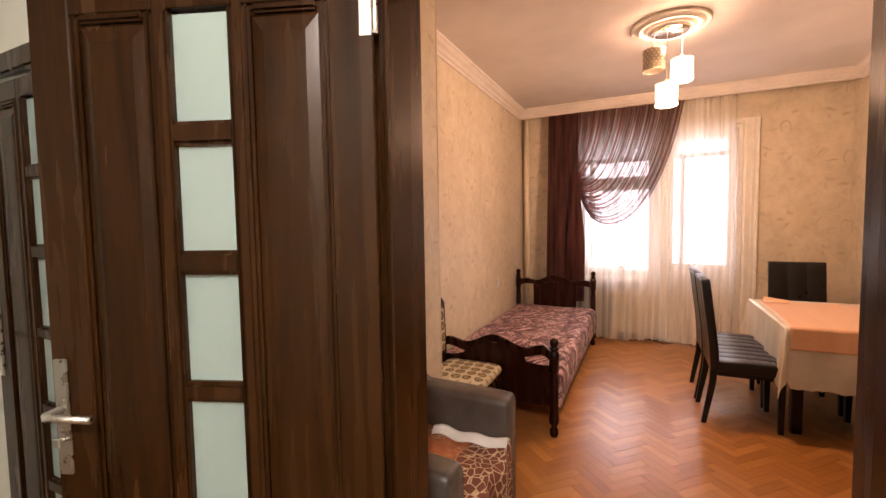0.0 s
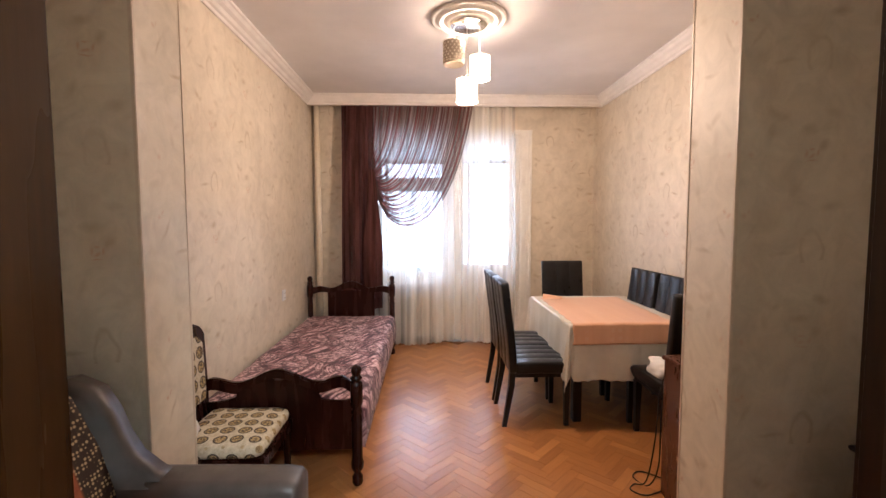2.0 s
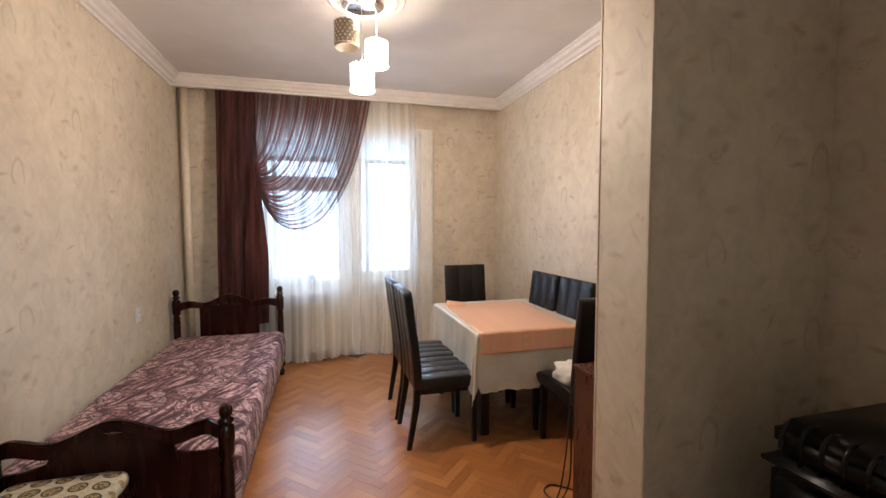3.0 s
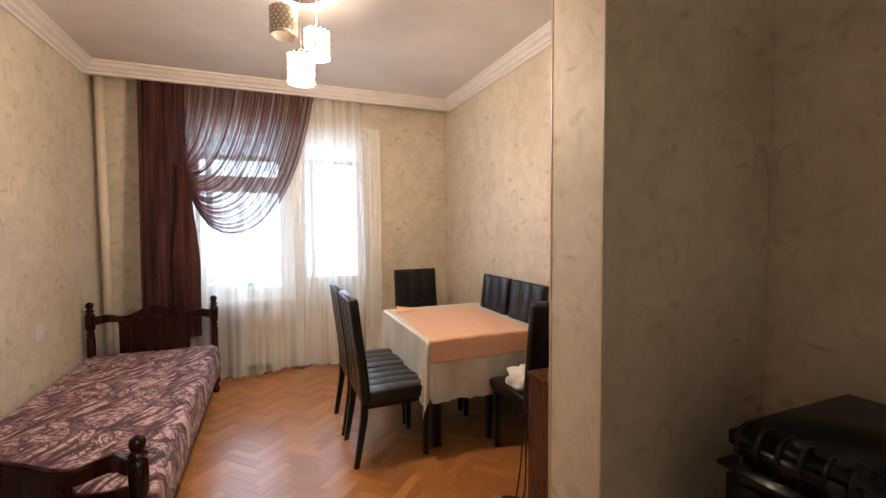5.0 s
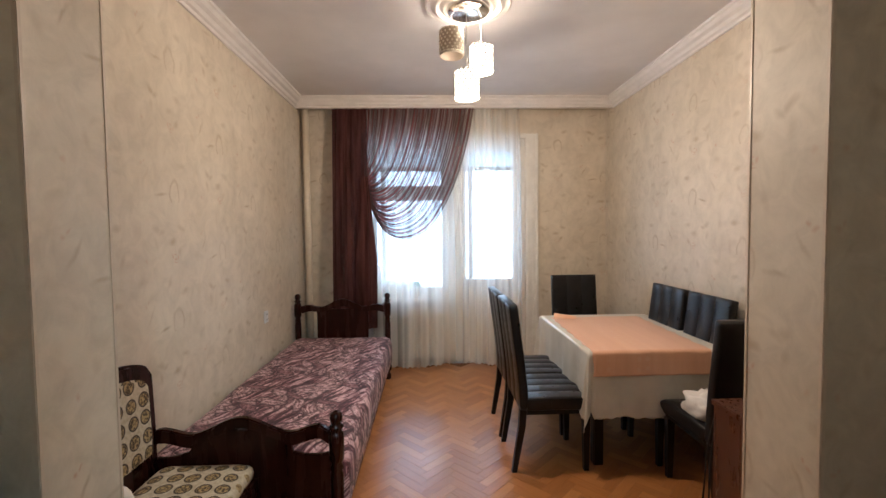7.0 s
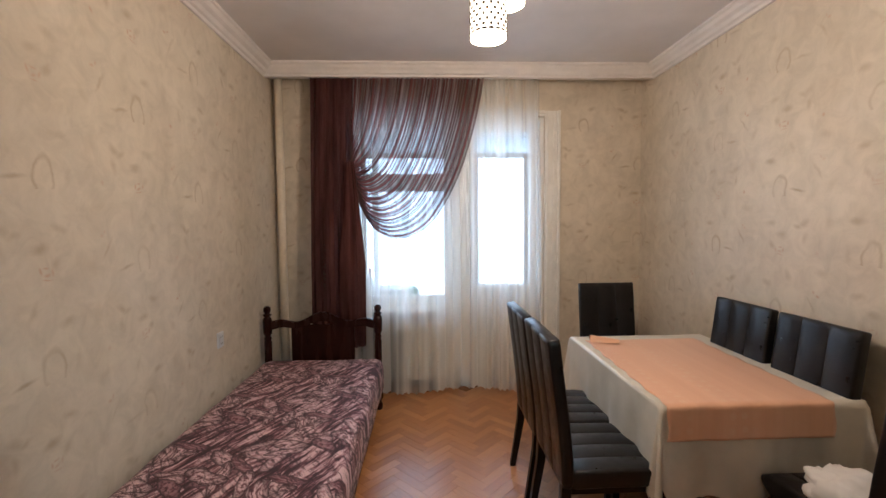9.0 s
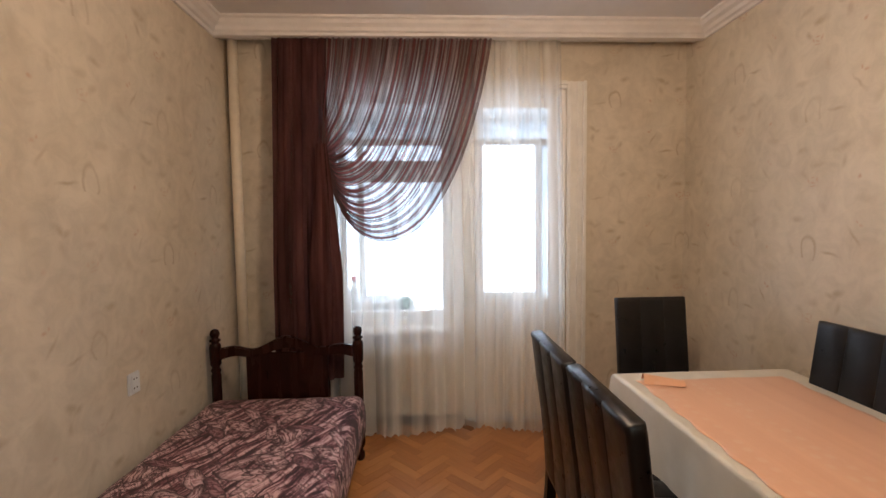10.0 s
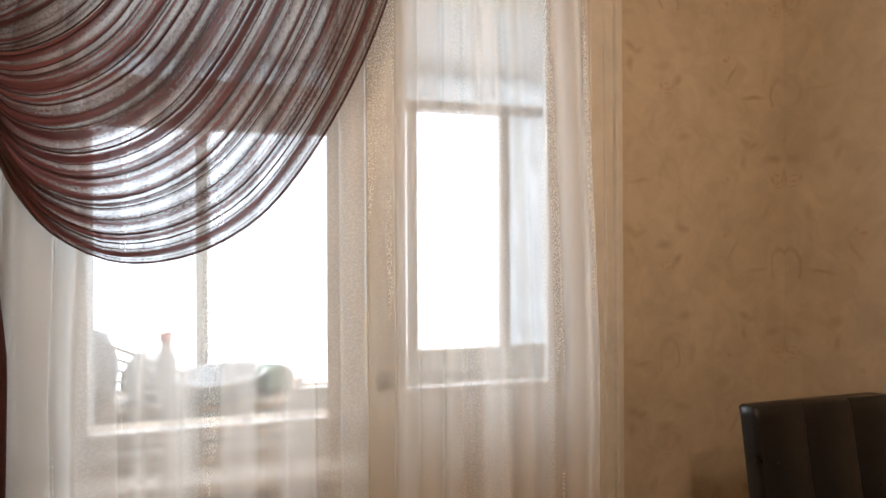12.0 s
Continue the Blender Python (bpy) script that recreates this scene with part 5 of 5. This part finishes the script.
# ---- upholstered old chair ----
def medallions():
    m, nt, b = material("medallion_upholstery", 0.75)
    v = coords(nt)
    big = node(nt, "ShaderNodeTexVoronoi", Scale=12.5, Randomness=0.10)
    nt.links.new(v, big.inputs["Vector"])
    mv = nt.nodes.new("ShaderNodeVectorMath")
    mv.operation = "ADD"
    mv.inputs[1].default_value = (0.040, 0.040, 0.040)
    nt.links.new(v, mv.inputs[0])
    small = node(nt, "ShaderNodeTexVoronoi", Scale=12.5, Randomness=0.10)
    nt.links.new(mv.outputs[0], small.inputs["Vector"])
    cream = ramp(nt, noise_tex(nt, v, 60, 3), [(0.35, (0.50, 0.42, 0.29)), (0.65, (0.66, 0.58, 0.43))])
    spokes = ramp(nt, noise_tex(nt, v, 95, 2), [(0.42, (0.07, 0.045, 0.022)), (0.58, (0.46, 0.32, 0.14))])
    gold = ramp(nt, noise_tex(nt, v, 80, 2), [(0.40, (0.22, 0.14, 0.06)), (0.60, (0.48, 0.35, 0.17))])
    ring = ramp(nt, big.outputs["Distance"], [(0.33, (0.0,) * 3), (0.36, (1.0,) * 3), (0.41, (1.0,) * 3), (0.44, (0.0,) * 3)])
    disc = ramp(nt, big.outputs["Distance"], [(0.33, (1.0,) * 3), (0.36, (0.0,) * 3)])
    dot = ramp(nt, small.outputs["Distance"], [(0.20, (1.0,) * 3), (0.24, (0.0,) * 3)])
    c = mix(nt, dot, cream, gold)
    c = mix(nt, disc, c, spokes)
    c = mix(nt, ring, c, (0.050, 0.030, 0.016))
    nt.links.new(c, b.inputs["Base Color"])
    bump(nt, b, noise_tex(nt, v, 350, 2), 0.3, 0.002)
    return m


M_MEDAL = medallions()
oc = thing("upholstered_chair", (0.135, 2.925, 0.0), "dark wooden chair with medallion-patterned upholstery", "chair")


def cushion(w, d, h, r=0.03):
    bm = bmesh.new()
    rings = []
    for k, (s, z) in enumerate(((0.90, 0), (0.985, 0.012), (1.0, 0.03), (0.985, 0.048), (0.90, h * 0.85), (0.70, h * 0.96), (0.35, h))):
        rings.append([(p * s, q * s, z) for p, q in rounded(w, d, 0.05, 5)])
    return loft_bm(rings, bm)


part("seat_cushion", cushion(0.43, 0.44, 0.075), M_MEDAL, oc, "medallion-patterned seat", True, pose(0.225, 0, 0.415))
part("seat_frame", box_bm(0.0, -0.215, 0.355, 0.45, 0.215, 0.418, 0.008), M_BEDWOOD, oc)
for y in (-0.195, 0.195):
    part("leg", loft_bm([[(x + a, y + b, z) for a, b in ((-0.018, -0.018), (0.018, -0.018), (0.018, 0.018), (-0.018, 0.018))] for x, z in ((-0.03, 0), (0.0, 0.36))]), M_BEDWOOD, oc)
    part("leg", lathe_bm([(0, 0), (0.014, 0), (0.018, 0.10), (0.022, 0.34), (0.022, 0.36), (0, 0.36)], 12), M_BEDWOOD, oc, "", True, pose(0.42, y, 0))
outer = [(-0.215, 0.36), (-0.225, 0.60)] + [(-0.235 + 0.50 * i / 20, 0.885 + 0.090 * math.sin(math.pi * i / 20) ** 0.45) for i in range(21)] + [(0.250, 0.60), (0.225, 0.36)]
bfr = outline_bm([(y, z) for y, z in outer], 0.045, 0.012)
bmesh.ops.transform(bfr, matrix=pose(0, 0, 0, 0, 0, 90), verts=bfr.verts)
part("back_frame", bfr, M_BEDWOOD, oc, "", False, pose(0.0, 0, 0, 0, -4, 0))
inner = [(-0.175, 0.54), (-0.183, 0.62)] + [(-0.19 + 0.40 * i / 16, 0.850 + 0.065 * math.sin(math.pi * i / 16) ** 0.5) for i in range(17)] + [(0.200, 0.62), (0.185, 0.54)]
bp = outline_bm(inner, 0.03, 0.010)
bmesh.ops.transform(bp, matrix=pose(0, 0, 0, 0, 0, 90), verts=bp.verts)
part("back_pad", bp, M_MEDAL, oc, "medallion-patterned back pad", False, pose(0.022, 0, 0, 0, -4, 0))
whitebag = lumpy("white_bundle", (0.20, 2.80, 0.475), (0.05, 0.05, 0.06), M_WHITECLOTH, "small white cloth bundle on the old chair", "cloth", 11)

# ---- armchair in the alcove with a carpet throw ----
def carpet():
    m, nt, b = material("oriental_throw", 0.9)
    v = coords(nt)
    field = ramp(nt, noise_tex(nt, v, 14, 4), [(0.35, (0.34, 0.100, 0.036)), (0.65, (0.50, 0.175, 0.068))])
    vor = node(nt, "ShaderNodeTexVoronoi", Scale=24.0, Randomness=0.9)
    vor.feature = "DISTANCE_TO_EDGE"
    nt.links.new(v, vor.inputs["Vector"])
    orn = ramp(nt, vor.outputs["Distance"], [(0.02, (1.0,) * 3), (0.07, (0.0,) * 3)])
    sep = nt.nodes.new("ShaderNodeSeparateXYZ")
    nt.links.new(v, sep.inputs[0])
    band = ramp(nt, sep.outputs["X"], [(0.74, (0.0,) * 3), (0.76, (1.0,) * 3)])
    blot = ramp(nt, noise_tex(nt, v, 5, 3), [(0.52, (0.0,) * 3), (0.58, (0.6,) * 3)])
    dark = mix(nt, band, field, (0.17, 0.048, 0.026))
    mask = mix(nt, band, mix(nt, 1.0, orn, blot, "MULTIPLY"), orn)
    c = mix(nt, mask, dark, (0.62, 0.46, 0.31))
    nt.links.new(c, b.inputs["Base Color"])
    bump(nt, b, noise_tex(nt, v, 400, 2), 0.5, 0.003)
    return m


M_CARPET = carpet()


def dotted_border():
    """Red field; along its edge a dark woven border with rows of cream dots."""
    m, nt, b = material("dotted_border_throw", 0.9)
    v = coords(nt)
    sep = nt.nodes.new("ShaderNodeSeparateXYZ")
    nt.links.new(v, sep.inputs[0])
    edge = ramp(nt, maths(nt, "SUBTRACT", sep.outputs["Y"], 1.5), [(0.535, (0.0,) * 3), (0.545, (1.0,) * 3)])
    dots = node(nt, "ShaderNodeTexVoronoi", Scale=75.0, Randomness=0.35)
    nt.links.new(v, dots.inputs["Vector"])
    field = ramp(nt, noise_tex(nt, v, 14, 4), [(0.35, (0.30, 0.075, 0.032)), (0.65, (0.46, 0.150, 0.060))])
    border = mix(nt, ramp(nt, dots.outputs["Distance"], [(0.28, (1.0,) * 3), (0.40, (0.0,) * 3)]), (0.045, 0.026, 0.018), (0.50, 0.37, 0.20))
    nt.links.new(mix(nt, edge, field, border), b.inputs["Base Color"])
    bump(nt, b, noise_tex(nt, v, 400, 2), 0.5, 0.003)
    return m


M_BACKTHROW = dotted_border()
ac = thing("armchair", (0.0, 0.0, 0.0), "grey-brown leatherette armchair under an oriental throw", "armchair")


def arm(y0, y1):
    rings = []
    w = y1 - y0
    for x, h, s in ((0.06, 0.665, 0.9), (0.10, 0.668, 1.0), (0.60, 0.662, 1.0), (0.86, 0.655, 1.0), (0.895, 0.650, 0.98), (0.910, 0.640, 0.90)):
        out = rounded(w * s, h - 0.10, 0.035, 3)
        rings.append([(x, (y0 + y1) / 2 + p, 0.10 + (h - 0.10) / 2 + q) for p, q in out])
    return loft_bm(rings)


part("arm", arm(2.135, 2.285), M_ARMLEATHER, ac, "", True)
part("arm", arm(1.475, 1.610), M_ARMLEATHER, ac, "", True)
part("base", box_bm(0.05, 1.60, 0.10, 0.88, 2.14, 0.34, 0.02, 3), M_ARMLEATHER, ac)
part("seat_cushion", box_bm(0.20, 1.613, 0.33, 0.90, 2.132, 0.435, 0.035, 4), M_ARMLEATHER, ac, "", True)
rings = []
for x, z, w in ((0.30, 0.40, 0.66), (0.26, 0.60, 0.74), (0.20, 0.78, 0.78), (0.13, 0.93, 0.76), (0.08, 0.99, 0.70), (0.05, 1.0, 0.60)):
    rings.append([(x + q, 1.88 + p, z - q * 0.3) for p, q in rounded(w, 0.13, 0.05, 4)])
part("backrest", loft_bm(rings), M_ARMLEATHER, ac, "", True)
for ya in (2.14, 1.48):
    wing = outline_bm([(0.05, 0.55), (0.52, 0.640), (0.44, 0.675), (0.375, 0.73), (0.335, 0.80), (0.305, 0.88), (0.26, 0.955), (0.18, 0.99), (0.05, 0.97)], 0.125, 0.02)
    part("wing", wing, M_ARMLEATHER, ac, "", True, pose(0, ya + 0.065, 0))
for x in (0.10, 0.84):
    for y in (1.53, 2.23):
        part("foot", lathe_bm([(0, 0), (0.02, 0), (0.03, 0.10), (0, 0.10)], 12), M_LEGWOOD, ac, "", True, pose(x, y, 0))


def throw_fn(u, v):
    s = u * 1.05
    y = 1.625 + 0.50 * v + 0.01 * math.sin(s * 9)
    if s < 0.66:
        x, z = 0.27 + s, 0.448 + 0.012 * math.sin(v * 9 + s * 6) + 0.10 * max(0, v - 0.82)
    else:
        x, z = 0.935 + 0.015 * math.sin(v * 12), 0.448 - (s - 0.66) + 0.012 * math.sin(v * 9)
    return (x, y, z)


tb = indexed(grid_bm(60, 30, throw_fn))
th = tagged(new("carpet_throw", mesh_of("carpet_throw", tb, M_CARPET, True)), "brick-red oriental carpet throw over the armchair seat", "throw")
md = th.modifiers.new("thickness", "SOLIDIFY")
md.thickness, md.offset = 0.008, 1.0
BACK = [(0.388, 0.47), (0.352, 0.62), (0.300, 0.80), (0.232, 0.95), (0.170, 1.025), (0.06, 1.055), (-0.02, 1.03)]


def back_throw(u, v):
    """Hangs over the top of the backrest and down its front."""
    f = u * (len(BACK) - 1)
    i = min(int(f), len(BACK) - 2)
    k = f - i
    x, z = (BACK[i][c] + (BACK[i + 1][c] - BACK[i][c]) * k for c in (0, 1))
    return (x + 0.008 * math.sin(v * 11 + u * 5), 1.565 + 0.565 * v + 0.008 * math.sin(u * 8), z + 0.004 * math.sin(v * 14))


bt = tagged(new("backrest_throw", mesh_of("backrest_throw", indexed(grid_bm(48, 28, back_throw)), M_BACKTHROW, True)), "brick-red throw with dotted dark border on armchair back", "throw")
md = bt.modifiers.new("thickness", "SOLIDIFY")
md.thickness, md.offset = 0.008, 1.0
pf = indexed(grid_bm(20, 6, lambda u, v: (0.55 + 0.38 * u, 2.05 + 0.075 * v + 0.01 * math.sin(u * 9), 0.462 + 0.030 * math.sin(math.pi * v) + 0.008 * math.sin(u * 14))))
wf = tagged(new("folded_paper", mesh_of("folded_paper", pf, M_WHITECLOTH, True)), "white folded cloth tucked beside the armchair arm", "cloth")

# ---- suitcase ----
M_CASE = plaster("glossy_black_shell", (0.003, 0.003, 0.0035), 10, 0.30)
M_CASE.node_tree.nodes["Principled BSDF"].inputs["Specular IOR Level"].default_value = 0.30
case = thing("suitcase", (2.705, 1.73, 0.0), "black ribbed hard-shell suitcase standing in the alcove", "suitcase")


def shell(x0, x1, z0, z1):
    bm = box_bm(x0, 0.0, z0, x1, 0.38, z1, 0.045, 4)
    return bm


part("body", shell(0, 0.66, 0.05, 0.76), M_CASE, case, "", True)
part("lid", shell(0.008, 0.652, 0.765, 0.895), M_CASE, case, "", True)
part("seam", box_bm(-0.003, -0.003, 0.752, 0.663, 0.383, 0.768, 0.005, 2), M_CASE, case, "", True)
EDGE_RIB = ((0.009, 0.782), (0.008, 0.840), (0.013, 0.866), (0.026, 0.884), (0.048, 0.894), (0.085, 0.896))
for i in range(6):
    part("rib", tube_bm([(d, 0.055 + 0.054 * i, z) for d, z in EDGE_RIB], [0.006, 0.007, 0.007, 0.007, 0.006, 0.001], 8), M_CASE, case, "", True)
for i in range(9):
    part("rib", tube_bm([(0.075 + 0.064 * i, d - 0.008, z) for d, z in EDGE_RIB], [0.006, 0.007, 0.007, 0.007, 0.006, 0.001], 8), M_CASE, case, "", True)
for x in (0.08, 0.58):
    for y in (0.07, 0.31):
        part("wheel", lathe_bm([(0, 0), (0.02, 0), (0.025, 0.012), (0.025, 0.04), (0, 0.055)], 14), M_CABLE, case, "", True, pose(x, y, 0))

# ---- herringbone parquet ----
PL, PW, GAP = 0.252, 0.063, 0.0005


def plank_bm(bm, m, top):
    vs = [bm.verts.new(m @ Vector((x, y, z))) for z in (-0.005, top) for x, y in ((-PL / 2 + GAP, -PW / 2 + GAP), (PL / 2 - GAP, -PW / 2 + GAP), (PL / 2 - GAP, PW / 2 - GAP), (-PL / 2 + GAP, PW / 2 - GAP))]
    return [bm.faces.new([vs[i] for i in q]) for q in ((4, 5, 6, 7), (0, 1, 5, 4), (1, 2, 6, 5), (2, 3, 7, 6), (3, 0, 4, 7))]


def parquet_floor():
    floor = bpy.data.objects["floor"]
    rnd = random.Random(9)
    spots = []
    for k in range(-110, 190):
        for mm in range(-30, 40):
            for kind in (0, 1):
                if kind == 0:
                    cx, cy = k * PW + PL / 2, k * PW + PW / 2
                else:
                    cx, cy = k * PW + PL + PW / 2, (k + 1) * PW - PL / 2
                cx, cy = cx + mm * PL, cy - mm * PL
                c, s = math.cos(radians(45)), math.sin(radians(45))
                x, y = 1.7 + c * cx - s * cy, 1.0 + s * cx + c * cy
                if XL - 0.05 < x < XR + 0.05 and 1.15 < y < YW - 0.06:
                    spots.append((x, y, 45 + 90 * kind))
    near = [p for p in spots if 1.02 < p[0] < 1.98 and 2.9 < p[1] < 5.75]
    near = near[:: max(1, math.ceil(len(near) / 300))] if len(near) > 330 else near
    chosen = set(near)
    base = bmesh.new()
    plank_bm(base, Matrix.Identity(4), 0.0)
    with_uv(base, lambda co: (co.x, co.y))
    me = mesh_of("parquet_plank", base, M_PARQUET)
    for x, y, a in near:
        ob = new("parquet_plank", me)
        ob.parent = floor
        ob.matrix_basis = pose(x, y, rnd.uniform(-0.0002, 0.0002), 0, 0, a)
    rest = bmesh.new()
    lay = rest.loops.layers.uv.new("UVMap")
    for x, y, a in spots:
        if (x, y, a) in chosen:
            continue
        m = pose(x, y, 0, 0, 0, a)
        inv = m.inverted()
        for f in plank_bm(rest, m, rnd.uniform(-0.0002, 0.0002)):
            for l in f.loops:
                q = inv @ l.vert.co
                l[lay].uv = (q.x, q.y)
    ob = part("parquet", rest, M_PARQUET, floor)
    tagged(ob, "", "", "", "stuff")


parquet_floor()
